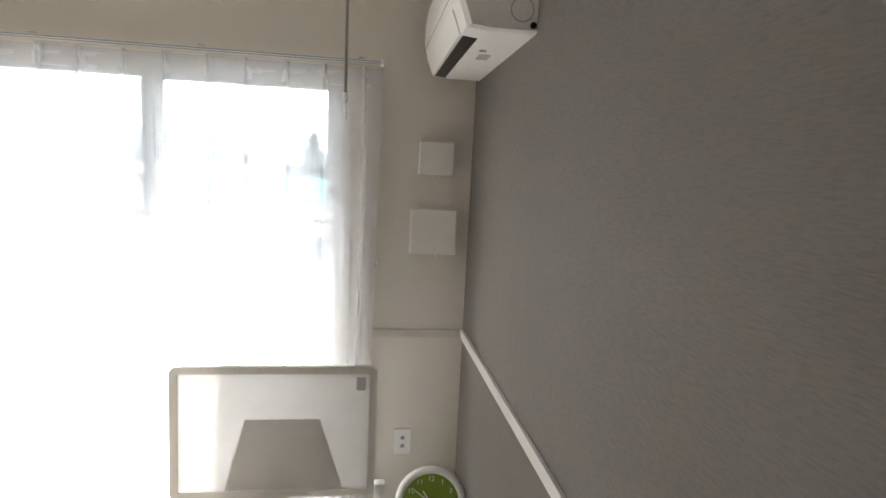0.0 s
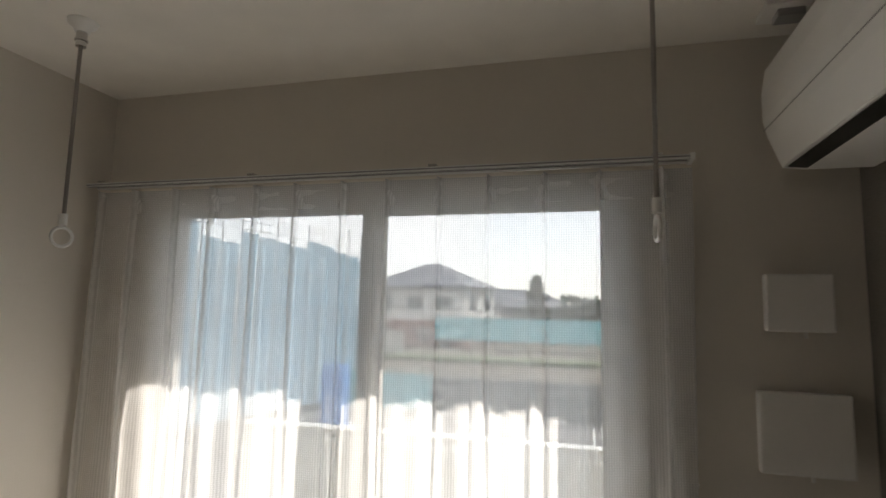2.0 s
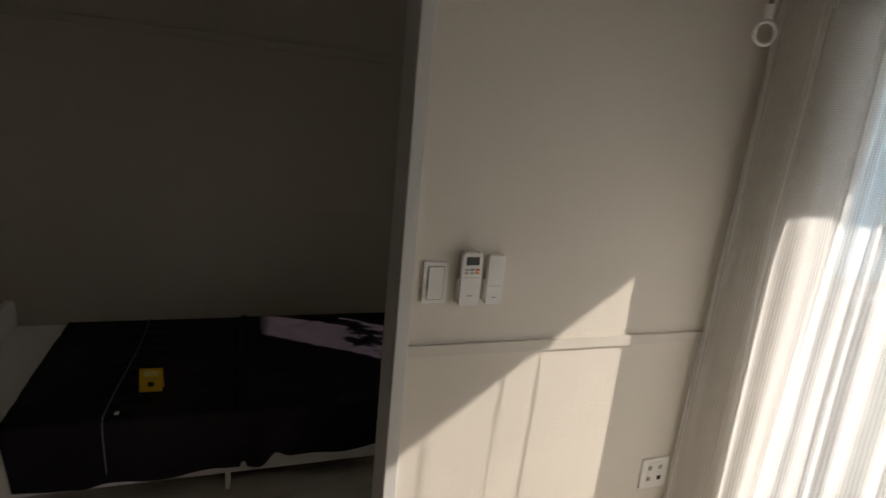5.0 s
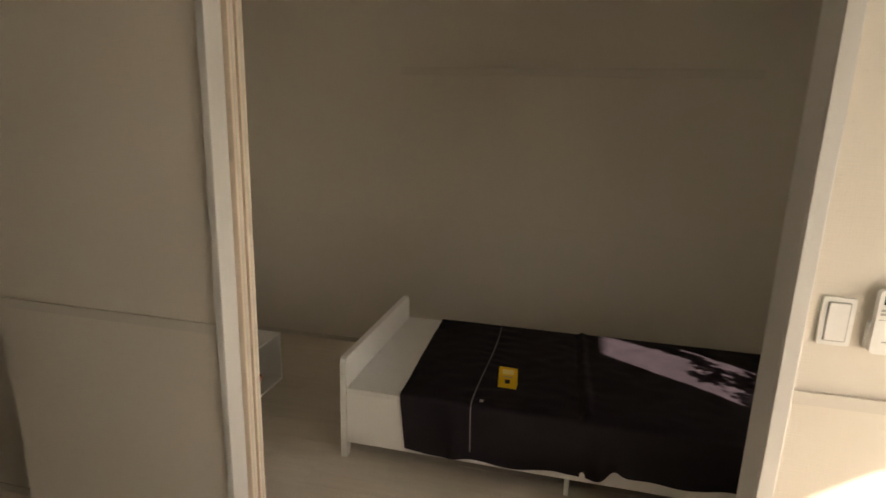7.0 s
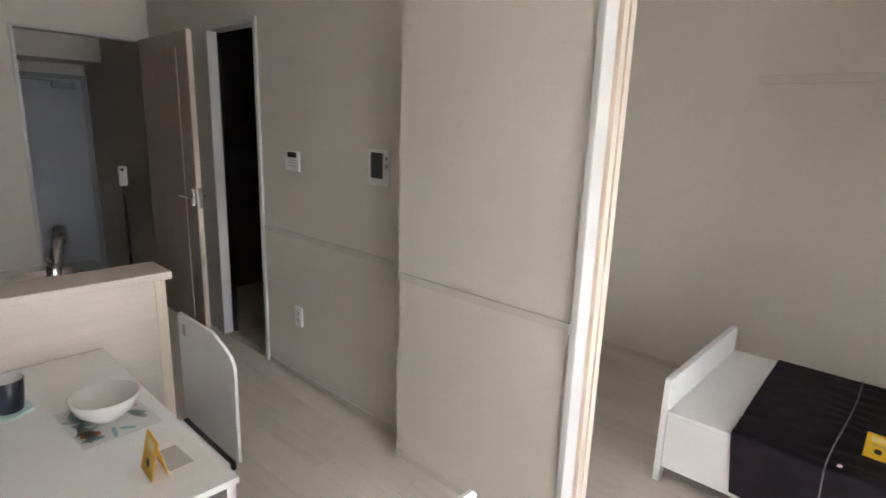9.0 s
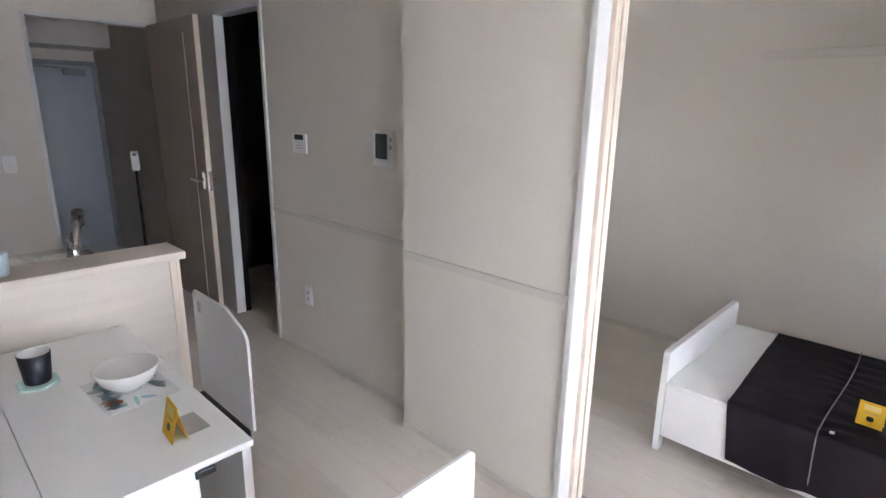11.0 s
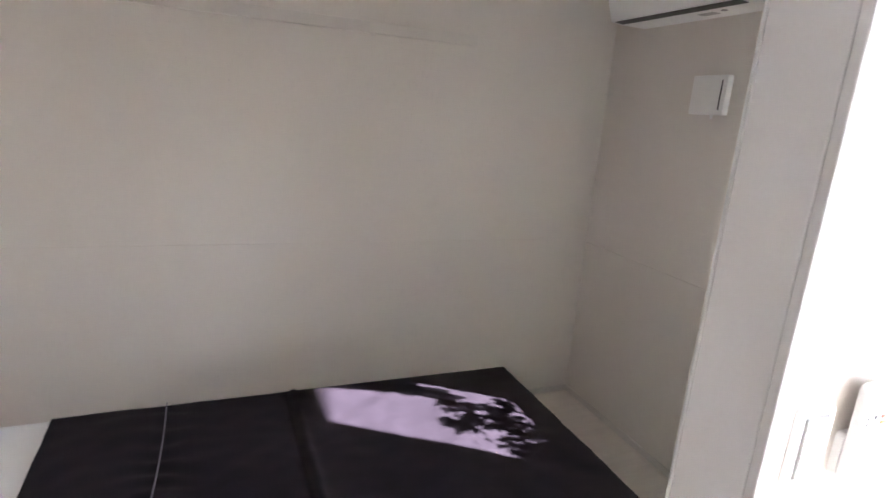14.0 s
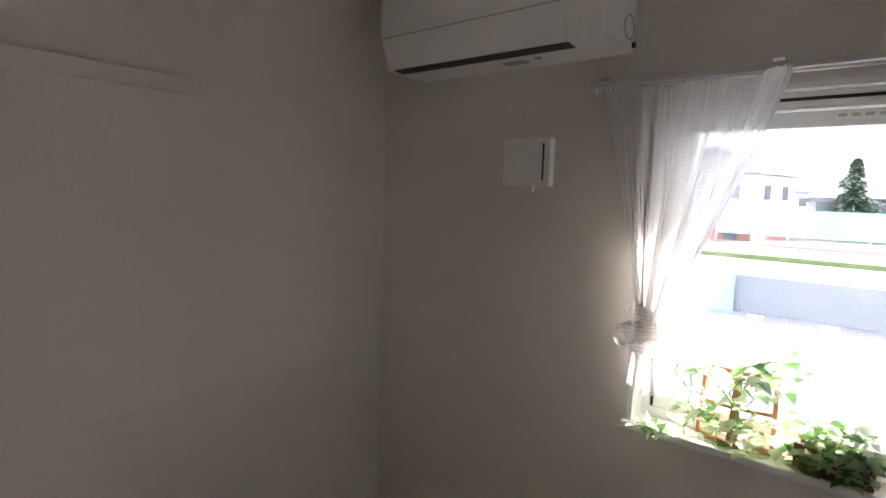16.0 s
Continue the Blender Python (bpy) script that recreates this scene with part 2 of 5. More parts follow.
def outline(w, h, r, seg=5, corners=(1, 1, 1, 1)):
    """A rounded rectangle round the origin, counterclockwise; corners: bottom right, top right, top left, bottom left."""
    pts = []
    for k, (sx, sy) in enumerate(((1, -1), (1, 1), (-1, 1), (-1, -1))):
        q = r * corners[k]
        for i in range(seg + 1):
            a = math.pi / 2 * (k - 1 + i / seg)
            pts.append((sx * (w / 2 - q) + q * math.cos(a), sy * (h / 2 - q) + q * math.sin(a)))
    return pts


def slab(bm, pts, depth, m, hole=None):
    """The outline pts extruded by depth along z, moved by m; hole: an inner outline of as many points."""
    front, back = [bm.verts.new(m @ Vector((x, y, depth))) for x, y in pts], [bm.verts.new(m @ Vector((x, y, 0))) for x, y in pts]
    k = len(pts)
    for i in range(k):
        bm.faces.new((back[i], back[(i + 1) % k], front[(i + 1) % k], front[i]))
    if hole is None:
        bm.faces.new(front)
        bm.faces.new(back[::-1])
    else:
        hf, hb = [bm.verts.new(m @ Vector((x, y, depth))) for x, y in hole], [bm.verts.new(m @ Vector((x, y, 0))) for x, y in hole]
        for i in range(k):
            j = (i + 1) % k
            bm.faces.new((front[i], front[j], hf[j], hf[i]))
            bm.faces.new((back[j], back[i], hb[i], hb[j]))
            bm.faces.new((hb[j], hb[i], hf[i], hf[j]))
    return bm


def facing(origin, normal, up=(0, 0, 1)):
    """A frame at origin whose z axis is normal and whose y axis is up."""
    z = Vector(normal).normalized()
    x = Vector(up).cross(z).normalized()
    y = z.cross(x)
    return Matrix.Translation(origin) @ Matrix((x, y, z)).transposed().to_4x4()


def link(name, bm, material, smooth=False):
    me = bpy.data.meshes.new(name)
    bm.normal_update()
    bm.to_mesh(me)
    bm.free()
    me.materials.append(material)
    if smooth:
        for p in me.polygons:
            p.use_smooth = True
    return new(name, me)


def part(name, bm, material, parent, label="", smooth=False):
    ob = link(name, bm, material, smooth)
    ob.parent = parent
    ob.matrix_parent_inverse = parent.matrix_world.inverted()
    if label:
        tagged(ob, label)
    return ob


def thing(name, at, label, category, group="", kind=""):
    ob = new(name)
    ob.location = at
    ob.empty_display_size = 0.1
    bpy.context.view_layer.update()
    return tagged(ob, label, category, group, kind)


def structure(name, boxes, material, label, category="wall", bevel=0.0):
    bm = bmesh.new()
    for b in boxes:
        box(bm, *b, bevel)
    return tagged(link(name, bm, material), label, category, kind="structure")


def B():
    return bmesh.new()


def bx(*a):
    return box(bmesh.new(), *a)


# ---- the rooms ----
H = 2.4
XG, XB, YB = 2.35, -1.975, -6.66
structure("wall_window_side", [
    (-2.1, -0.923, 0, 0.16, 0, H), (-0.923, -0.26, 0, 0.16, 0, 0.92), (-0.923, -0.26, 0, 0.16, 1.86, H), (-0.26, 0.2, 0, 0.16, 0, H),
    (0.2, 1.81, 0, 0.16, 2.03, H), (0.2, 1.81, 0, 0.16, -0.1, 0.03), (1.81, 2.5, 0, 0.16, 0, H)], WALL, "white linen wallpaper wall with two windows")
structure("wall_accent", [(XG, 2.5, YB - 0.1, 0, 0, H)], ACCENT, "dark grey textured wallpaper accent wall")
structure("wall_switch", [(-0.118, 0, -1.172, 0, 0, H), (-0.18, 0, -2.747, -1.172, 2.0, H)], WALL, "white wallpaper partition with sliding-door opening")
structure("wall_pocket", [(-0.04, 0.035, -3.645, -2.777, 0, 2.0), (-0.04, 0.035, -3.645, -2.747, 2.0, H)], WALL, "white wallpaper pocket wall hiding the sliding doors")
structure("wall_kitchen_side", [(-0.17, -0.076, YB, -5.63, 0, H), (-0.17, -0.076, -5.63, -5.03, 2.1, H), (-0.17, -0.076, -5.03, -3.645, 0, H), (-0.17, -0.04, -3.72, -3.645, 0, H)], WALL, "white wallpaper wall with dark doorway")
structure("wall_back", [(-0.17, 0.0, YB - 0.1, YB, 0, H), (0.0, 0.78, YB - 0.1, YB, 2.1, H), (0.78, XG, YB - 0.1, YB, 0, H)], WALL, "white wallpaper kitchen wall with hall opening")
structure("wall_bedroom_far", [(XB - 0.12, XB, -4.0, 0, 0, H)], WALL, "white linen wallpaper bedroom wall")
structure("wall_bedroom_end", [(XB, -0.17, -4.1, -3.98, 0, H)], WALL, "white wallpaper bedroom end wall")
structure("wall_washroom", [(-1.75, -1.65, -6.7, -4.1, 0, H), (-1.65, -0.17, -6.76, -6.66, 0, H)], UNLITWALL, "washroom walls behind the doorway, coloured dark for the unlit room")
structure("wall_hall", [(-0.27, -0.17, -8.9, YB - 0.1, -0.15, H), (0.95, 1.05, -8.9, YB - 0.1, -0.15, H), (-0.17, 0.95, -8.9, -8.8, -0.15, H)], WALL, "white wallpaper entrance hall walls")
structure("ceiling", [(-2.1, 2.5, -8.9, 0.16, H, H + 0.15)], CEIL, "white papered ceiling", "ceiling")

# belt moulding along the walls at 0.9 m
def belt(name, boxes, label, material=BELT):
    return structure(name, boxes, material, label, "trim", 0.0012)


belt("trim_switch_wall", [(0.0, 0.012, -1.166, -0.004, 0.885, 0.92)], "thin wall-coloured belt moulding")
belt("trim_pocket_wall", [(0.035, 0.045, -3.645, -2.778, 0.878, 0.912)], "thin wall-coloured belt moulding")
belt("trim_kitchen_wall", [(-0.076, -0.066, -5.0, -3.645, 0.878, 0.912)], "thin wall-coloured belt moulding")
belt("trim_window_wall", [(1.86, 2.345, -0.01, 0, 0.885, 0.92)], "thin wall-coloured belt moulding")
belt("trim_bedroom", [(XB, XB + 0.003, -3.98, -0.006, 0.885, 0.92), (XB + 0.003, -0.12, -0.006, 0, 0.868, 0.9)], "thin wall-coloured belt moulding", WALL)
belt("trim_accent_wall", [(XG - 0.012, XG, YB, -0.012, 0.885, 0.925)], "white belt moulding on the grey wall", TRIM)
base = [(0, 0.006, -1.16, 0, 0, 0.035), (0.035, 0.041, -3.645, -2.778, 0, 0.035), (-0.076, -0.07, -5.0, -3.645, 0, 0.035), (XB, XB + 0.006, -3.98, 0, 0, 0.035), (XB + 0.006, -0.12, -0.006, 0, 0, 0.035), (XG - 0.006, XG, YB, 0, 0, 0.035), (1.86, XG - 0.006, -0.006, 0, 0, 0.035)]
belt("baseboard", base, "low wall-coloured skirting board")

# casings
structure("trim_opening_jamb", [(-0.118, -0.0005, -1.187, -1.1725, 0, 2.0), (0.0, 0.016, -1.187, -1.147, 0, 2.03), (-0.18, -0.0005, -2.749, -1.1875, 1.975, 2.0), (0.0, 0.016, -2.749, -1.1875, 1.975, 2.03), (-0.126, -0.1185, -1.187, -1.147, 0, 2.03)], TRIM, "white painted frame of the sliding-door opening", "door frame", 0.003)
structure("trim_pocket_end", [(-0.034, 0.046, -2.777, -2.749, 0, 2.0)], TRIM, "white painted end post of the door pocket", "door frame", 0.004)
structure("trim_doorway", [(-0.168, -0.062, -5.034, -5.005, 0, 2.125), (-0.13, -0.062, -5.66, -5.626, 0, 2.125), (-0.168, -0.062, -5.626, -5.034, 2.096, 2.125)], TRIM, "white frame of the dark doorway", "door frame", 0.003)
# black strip added over the pale wall end so the jamb looks narrower
structure("trim_black_strip", [(-0.171, -0.131, -5.64, -5.624, 0, 2.095)], DARK, "black strip added inside the dark doorway", "trim")
structure("hall_soffit", [(-0.17, 0.95, -8.8, -8.2, 2.03, H)], WALL, "wallpapered soffit above the entrance door", "ceiling")
structure("trim_hall_opening", [(0.775, 0.8, YB - 0.098, YB + 0.012, 0, 2.12), (0.0, 0.775, YB - 0.098, YB + 0.012, 2.095, 2.12)], TRIM, "white frame of the hall opening", "door frame", 0.003)
structure("threshold", [(-0.15, 0.0, -2.75, -1.187, -0.001, 0.003)], GREYALU, "flat metal floor track under the sliding doors", "trim")

# sliding doors, pushed into the pocket
for x0, x1, yend in ((-0.072, -0.0405, -2.735), (-0.112, -0.08, -2.731)):
    d = thing("sliding_door", (x0, -3.2, 0), "pale wood sliding door pushed open into its pocket", "door", "sliding doors")
    part("leaf", box(B(), x0, x1, -3.62, yend, 0.012, 1.974, 0.003), WOODEDGE, d)
    part("groove", box(B(), x0 + 0.012, x1 - 0.012, yend - 0.01, yend + 0.001, 0.012, 1.97), BELT, d)
    part("guide", box(B(), x0 + 0.006, x1 - 0.006, yend - 0.02, yend - 0.002, 0.0035, 0.0115), GREYP, d)

# hinged kitchen door, swung open along the wall
door = thing("hinged_door", (0.0, -6.6, 0), "pale wood hinged door standing open with lever handle", "door")
ang = math.atan2(0.02, 0.91)
dm = Matrix.Translation((0.0, -6.62, 0)) @ Matrix.Rotation(-ang, 4, "Z")
def in_door(bm):
    bmesh.ops.transform(bm, matrix=dm, verts=bm.verts[:])
    return bm
part("leaf", in_door(box(B(), -0.018, 0.018, 0.0, 0.91, 0.01, 2.1, 0.002)), DOORSKIN, door)
part("leaf_edge", in_door(box(B(), -0.017, 0.017, 0.9105, 0.914, 0.01, 2.1)), WOODEDGE, door)
part("inlay", in_door(box(B(), 0.0185, 0.022, 0.715, 0.73, 0.05, 2.0, 0.001)), WOODEDGE, door)
for y0 in (0.707, 0.731):
    part("inlay_groove", in_door(bx(0.0182, 0.0192, y0, y0 + 0.007, 0.05, 2.0)), DARK, door)
hd = part("handle_plate", in_door(box(B(), 0.018, 0.026, 0.835, 0.875, 0.94, 1.06, 0.004)), METAL, door)
part("lever", in_door(rod(rod(B(), (0.02, 0.855, 1.0), (0.065, 0.855, 1.0), 0.009), (0.06, 0.86, 1.0), (0.06, 0.73, 1.0), 0.008)), METAL, hd, "steel door lever")
part("lever", in_door(rod(rod(B(), (-0.02, 0.855, 1.0), (-0.065, 0.855, 1.0), 0.009), (-0.06, 0.86, 1.0), (-0.06, 0.73, 1.0), 0.008)), METAL, hd, "steel door lever")
part("latch", in_door(box(B(), -0.01, 0.01, 0.9145, 0.917, 0.93, 1.07, 0.002)), METAL, door, "steel latch plate")

# entrance door and hall
ed = thing("entrance_door", (0.25, -8.78, -0.15), "grey steel entrance door with a door closer", "door")
part("leaf", box(B(), -0.12, 0.47, -8.79, -8.75, -0.15, 1.87, 0.003), ENTRY, ed)
part("frame", box(box(box(B(), -0.165, -0.12, -8.8, -8.73, -0.15, 1.92), 0.47, 0.515, -8.8, -8.73, -0.15, 1.92), -0.12, 0.47, -8.8, -8.73, 1.875, 1.92), GREYALU, ed)
part("door_closer", rod(box(B(), -0.05, 0.15, -8.75, -8.7, 1.78, 1.84, 0.006), (0.1, -8.69, 1.845), (0.4, -8.72, 1.86), 0.008), GREYALU, ed)
st = thing("sensor_stand", (0.03, -7.15, 0), "thin black stand holding a small white thermometer", "stand")
part("base", rod(B(), (0.055, -7.15, 0.001), (0.055, -7.15, 0.015), 0.13, 0.12, 24), DARK, st)
part("pole", rod(B(), (0.055, -7.15, 0.015), (0.055, -7.15, 0.95), 0.012, seg=12), DARK, st)
hdv = part("sensor_head", slab(B(), outline(0.06, 0.17, 0.012), 0.03, facing((0.055, -7.14, 1.03), (0.4, 1, 0))), PLASTIC, st)
part("sensor_eye", rod(B(), (0.067, -7.112, 1.085), (0.068, -7.108, 1.085), 0.014, seg=16), DARK, hdv)

# ---- living window ----
w = thing("window_1", (1.0, 0.08, 0.03), "white aluminium sliding balcony window, closed", "window", kind="structure")
fr = B()
for a in ((0.2, 0.24, 0.03, 0.14, 0.03, 2.03), (1.77, 1.81, 0.03, 0.14, 0.03, 2.03), (0.24, 1.77, 0.03, 0.14, 1.99, 2.03), (0.24, 1.77, 0.03, 0.14, 0.03, 0.07)):
    box(fr, *a)
part("window_frame", fr, ALU, w)
for x0, x1, y0 in ((0.241, 1.055, 0.045), (0.96, 1.769, 0.085)):
    s = B()
    for a in ((x0, x0 + 0.05, y0, y0 + 0.03, 0.075, 1.985), (x1 - 0.05, x1, y0, y0 + 0.03, 0.075, 1.985), (x0 + 0.05, x1 - 0.05, y0, y0 + 0.03, 1.955, 1.985), (x0 + 0.05, x1 - 0.05, y0, y0 + 0.03, 0.075, 0.14)):
        box(s, *a)
    so = part("sash", s, ALU, w)
    g = part("pane", bx(x0 + 0.05, x1 - 0.05, y0 + 0.012, y0 + 0.017, 0.14, 1.955), GLASS, so)
    g.visible_shadow = False

# curtain of the living room
def pleated(x0, x1, y, z0, z1, gap, depth, nz=60, seed=3, fin=0.03, ends=0.0):
    rnd = random.Random(seed)
    bm = B()
    n = int((x1 - x0) / 0.0025)
    offs = [rnd.uniform(-0.5, 0.5) for _ in range(40)]
    rows = []
    for j in range(nz + 1):
        f = j / nz
        row = []
        for i in range(n + 1):
            x = x0 + (x1 - x0) * i / n
            u = (x - x0) / gap
            k = int(u)
            w_ = (u - k - 0.293) * gap
            pinch = math.exp(-(w_ / (0.0045 + 0.006 * f)) ** 2)
            head = math.exp(-((f - 0.028) / 0.03) ** 2)
            fall = min(1, max(0, (f - 0.05) / 0.35))
            ph = 2 * math.pi * u + 0.55 * offs[k % 40] + 0.5 * math.sin(1.7 * u + 2.2 * f)
            wav = depth * (1 + ends * (math.exp(-(x - x0) / 0.2) + 0.7 * math.exp(-(x1 - x) / 0.09))) * (0.3 + 0.7 * fall) * (0.62 * math.cos(ph) + 0.3 * math.sin(2 * ph + offs[(k + 7) % 40] * 3) + 0.2 * math.sin(0.43 * ph + 4 * f))
            row.append(bm.verts.new((x + 0.006 * math.sin(3.1 * u + 5 * f), y + wav * (1 - head) * (0.35 + 0.65 * fall) - fin * pinch * max(0.0, 1 - 0.45 * f) - 0.002 * math.sin(9 * f + u), z1 + (z0 - z1) * f)))
        rows.append(row)
    for a, b in zip(rows, rows[1:]):
        for i in range(n):
            bm.faces.new((a[i], a[i + 1], b[i + 1], b[i]))
    return bm


cur = thing("curtain", (1.0, -0.09, 0), "white sheer pleated curtain drawn across the window", "curtain")
part("cloth", pleated(-0.015, 1.945, -0.05, 0.015, 2.035, 0.1535, 0.026, ends=0.4), SHEER, cur, smooth=True)
part("side_return", pleated(1.77, 1.925, -0.03, 0.02, 2.03, 0.06, 0.012, 40, 5, 0.0), SHEER, cur, smooth=True)
part("header_tape", pleated(-0.015, 1.945, -0.047, 1.955, 2.033, 0.1535, 0.003, 8, fin=0.026), TAPE, cur, smooth=True)
cr = thing("curtain_rail", (1.0, -0.06, 2.05), "white double curtain rail fixed above the window", "curtain rail")
part("front_rail", box(B(), -0.02, 1.945, -0.098, -0.084, 2.048, 2.06, 0.002), ALU, cr)
part("front_groove", bx(-0.019, 1.944, -0.0988, -0.0975, 2.052, 2.0555), GREYP, cr)
part("front_groove", bx(-0.019, 1.944, -0.093, -0.089, 2.0472, 2.0485), GREYP, cr)
part("back_rail", box(B(), -0.02, 1.945, -0.055, -0.041, 2.048, 2.06, 0.002), ALU, cr)
part("back_groove", bx(-0.019, 1.944, -0.0558, -0.0545, 2.052, 2.0555), GREYP, cr)
for x in (0.06, 0.65, 1.25, 1.86):
    part("bracket", box(B(), x - 0.012, x + 0.012, -0.1, 0.0, 2.06, 2.067, 0.001), METAL, cr)
for x in (-0.02, 1.945):
    part("end_cap", box(B(), x - 0.006, x + 0.006, -0.101, -0.036, 2.045, 2.063, 0.002), PLASTIC, cr)

# drying-pole hangers
def pole_hanger(x, y, turn):
    p = thing("pole_hanger", (x, y, 2.4), "ceiling-hung drying pole hanger with a white ring", "pole hanger", "pole hangers")
    part("ceiling_plate", turned(B(), (x, y, 2.37), ((0.0, 0.0), (0.018, 0.0), (0.022, 0.012), (0.034, 0.02), (0.037, 0.03)), 28), PLASTIC, p, smooth=True)
    part("socket", rod(rod(B(), (x, y, 2.33), (x, y, 2.372), 0.013), (x, y, 2.345), (x, y, 2.35), 0.016), METAL, p)
    part("pole", rod(B(), (x, y, 1.86), (x, y, 2.335), 0.005, seg=12), POLE, p)
    part("ring_neck", rod(B(), (x, y, 1.845), (x, y, 1.875), 0.0095, seg=14), PLASTIC, p)
    part("ring", ring(B(), (x, y, 1.815), (math.sin(turn), math.cos(turn), 0), 0.0245, 0.0045), PLASTIC, p, "white plastic ring", True)


pole_hanger(0.373, -0.482, 1.88)
pole_hanger(1.815, -0.45, 1.5)

# ---- air conditioners ----
def air_conditioner(m, name_label):
    """Local frame: x along the wall (0 to 0.8), y out of the wall, z up (0 to 0.27)."""
    a = thing("air_conditioner", m.translation, name_label, "air conditioner", "air conditioners")
    prof = [(0.0, 0.0), (0.142, 0.0), (0.195, 0.006), (0.225, 0.085), (0.235, 0.13), (0.235, 0.2), (0.225, 0.262), (0.2, 0.275), (0.0, 0.275)]
    W = 0.8
    b = B()
    rows = []
    for x, inset in ((0.0, 0.012), (0.012, 0.0), (W - 0.012, 0.0), (W, 0.012)):
        rows.append([b.verts.new(m @ Vector((x, max(0, p - (inset if p > 0.05 else 0)), q + (inset * 0.5 if q < 0.1 else -inset * 0.5)))) for p, q in prof])
    for r0, r1 in zip(rows, rows[1:]):
        for i in range(len(prof)):
            j = (i + 1) % len(prof)
            b.faces.new((r0[i], r1[i], r1[j], r0[j]))
    b.faces.new(rows[0])
    b.faces.new(rows[-1][::-1])
    bmesh.ops.recalc_face_normals(b, faces=b.faces[:])
    part("body", b, PLASTIC, a)
    def loc(bm):
        bmesh.ops.transform(bm, matrix=m, verts=bm.verts[:])
        return bm
    # air flap over the lower slope
    def quad(x0, x1, s0, s1, lift, thick, low=False):
        bm = B()
        o = Vector((0, 0.142, 0.0)) if low else Vector((0, 0.195, 0.006))
        d = Vector((0, 0.053, 0.006)).normalized() if low else Vector((0, 0.03, 0.079)).normalized()
        nrm = Vector((0, d.z, -d.y))
        vs = []
        for l0 in (lift, lift + thick):
            vs.append([bm.verts.new(o + Vector((x, 0, 0)) + d * s + nrm * l0) for x, s in ((x0, s0), (x1, s0), (x1, s1), (x0, s1))])
        for i in range(4):
            bm.faces.new((vs[0][i], vs[0][(i + 1) % 4], vs[1][(i + 1) % 4], vs[1][i]))
        bm.faces.new(vs[1])
        bm.faces.new(vs[0][::-1])
        return loc(bm)
    part("outlet_slot", quad(0.035, 0.695, 0.006, 0.049, 0.0005, 0.002, True), DARK, a, "black air outlet slot")
    part("flap", quad(0.025, 0.695, 0.002, 0.074, 0.0005, 0.004), PLASTIC, a)
    part("seam", loc(bx(0.02, 0.78, 0.2352, 0.2362, 0.1, 0.102)), GREYP, a)
    pl = part("display_panel", loc(box(B(), 0.70, 0.79, 0.228, 0.2375, 0.1, 0.15, 0.002)), PLASTIC2, a)
    part("display_window", loc(bx(0.73, 0.765, 0.2375, 0.2385, 0.112, 0.145)), MIDGREY, pl)
    for i in range(3):
        part("indicator", loc(bx(0.69 + 0.012 * i, 0.697 + 0.012 * i, 0.2375, 0.2383, 0.13, 0.135)), GREYP, pl)
    part("pipe_knockout", loc(ring(B(), (0.803 - 0.002, 0.045, 0.06), (1, 0, 0), 0.032, 0.0012, 20, 4)), GREYP, a)
    part("screw_cap", loc(rod(B(), (0.79, 0.012, 0.02), (0.806, 0.012, 0.02), 0.009, seg=12)), DARK, a)
    part("drain_label", loc(bx(0.42, 0.5, 0.06, 0.1, -0.0012, -0.0002)), MIDGREY, a)
    part("bottom_plug", loc(rod(B(), (0.55, 0.1, -0.002), (0.55, 0.1, 0.002), 0.012, seg=12)), GREYP, a)
    return a


# living: on the grey wall, far end near the window
air_conditioner(Matrix.Translation((XG, -0.06, 2.012)) @ Matrix.Rotation(radians(-90), 4, "Z") @ Matrix.Diagonal((1, -1, 1, 1)), "white wall air conditioner on the grey wall")
# bedroom: on the window wall
air_conditioner(Matrix.Translation((-1.775, 0.0, 1.98)) @ Matrix.Diagonal((1, -1, 1, 1)), "white wall air conditioner in the bedroom")

# ---- vents, switches, remotes ----
def vent(x0, x1, z0, z1, y=0.0, depth=0.04, slot=None):
    v = thing("wall_vent", ((x0 + x1) / 2, y, (z0 + z1) / 2), "square white plastic ventilation cover on the wall", "wall vent", "wall vents")
    part("cover", box(B(), x0, x1, y - depth, y - 0.008, z0, z1, 0.006), PLASTIC2, v)
    part("base", box(B(), x0 + 0.012, x1 - 0.012, y - 0.008, y, z0 + 0.012, z1 - 0.012), PLASTIC2, v)
    part("pull_tab", box(B(), (x0 + x1) / 2 + 0.012, (x0 + x1) / 2 + 0.02, y - 0.02, y - 0.012, z0 - 0.016, z0, 0.002), PLASTIC2, v)
    if slot:
        part("slot", bx(slot, slot + 0.006, y - depth - 0.001, y - depth + 0.004, z0 + 0.02, z1 - 0.02), DARK, v)
    return v


vent(2.114, 2.266, 1.612, 1.756)
vent(2.088, 2.291, 1.268, 1.465)
vent(-1.374, -1.202, 1.602, 1.755, slot=-1.228)


def plate(name, m, w, h, label, category):
    p = thing(name, m.translation, label, category)
    part("plate", slab(B(), outline(w, h, 0.006), 0.009, m), PLASTIC, p)
    return p


sw = plate("light_switch", facing((0.0, -1.082, 1.11), (1, 0, 0)), 0.072, 0.12, "white wall light switch with one wide rocker", "light switch")
part("rocker", slab(B(), outline(0.044, 0.094, 0.003), 0.004, facing((0.009, -1.082, 1.11), (1, 0, 0))), PLASTIC, sw)
part("rocker_rim", slab(B(), outline(0.05, 0.1, 0.004), 0.0015, facing((0.009, -1.082, 1.11), (1, 0, 0)), outline(0.045, 0.095, 0.003)), MIDGREY, sw)


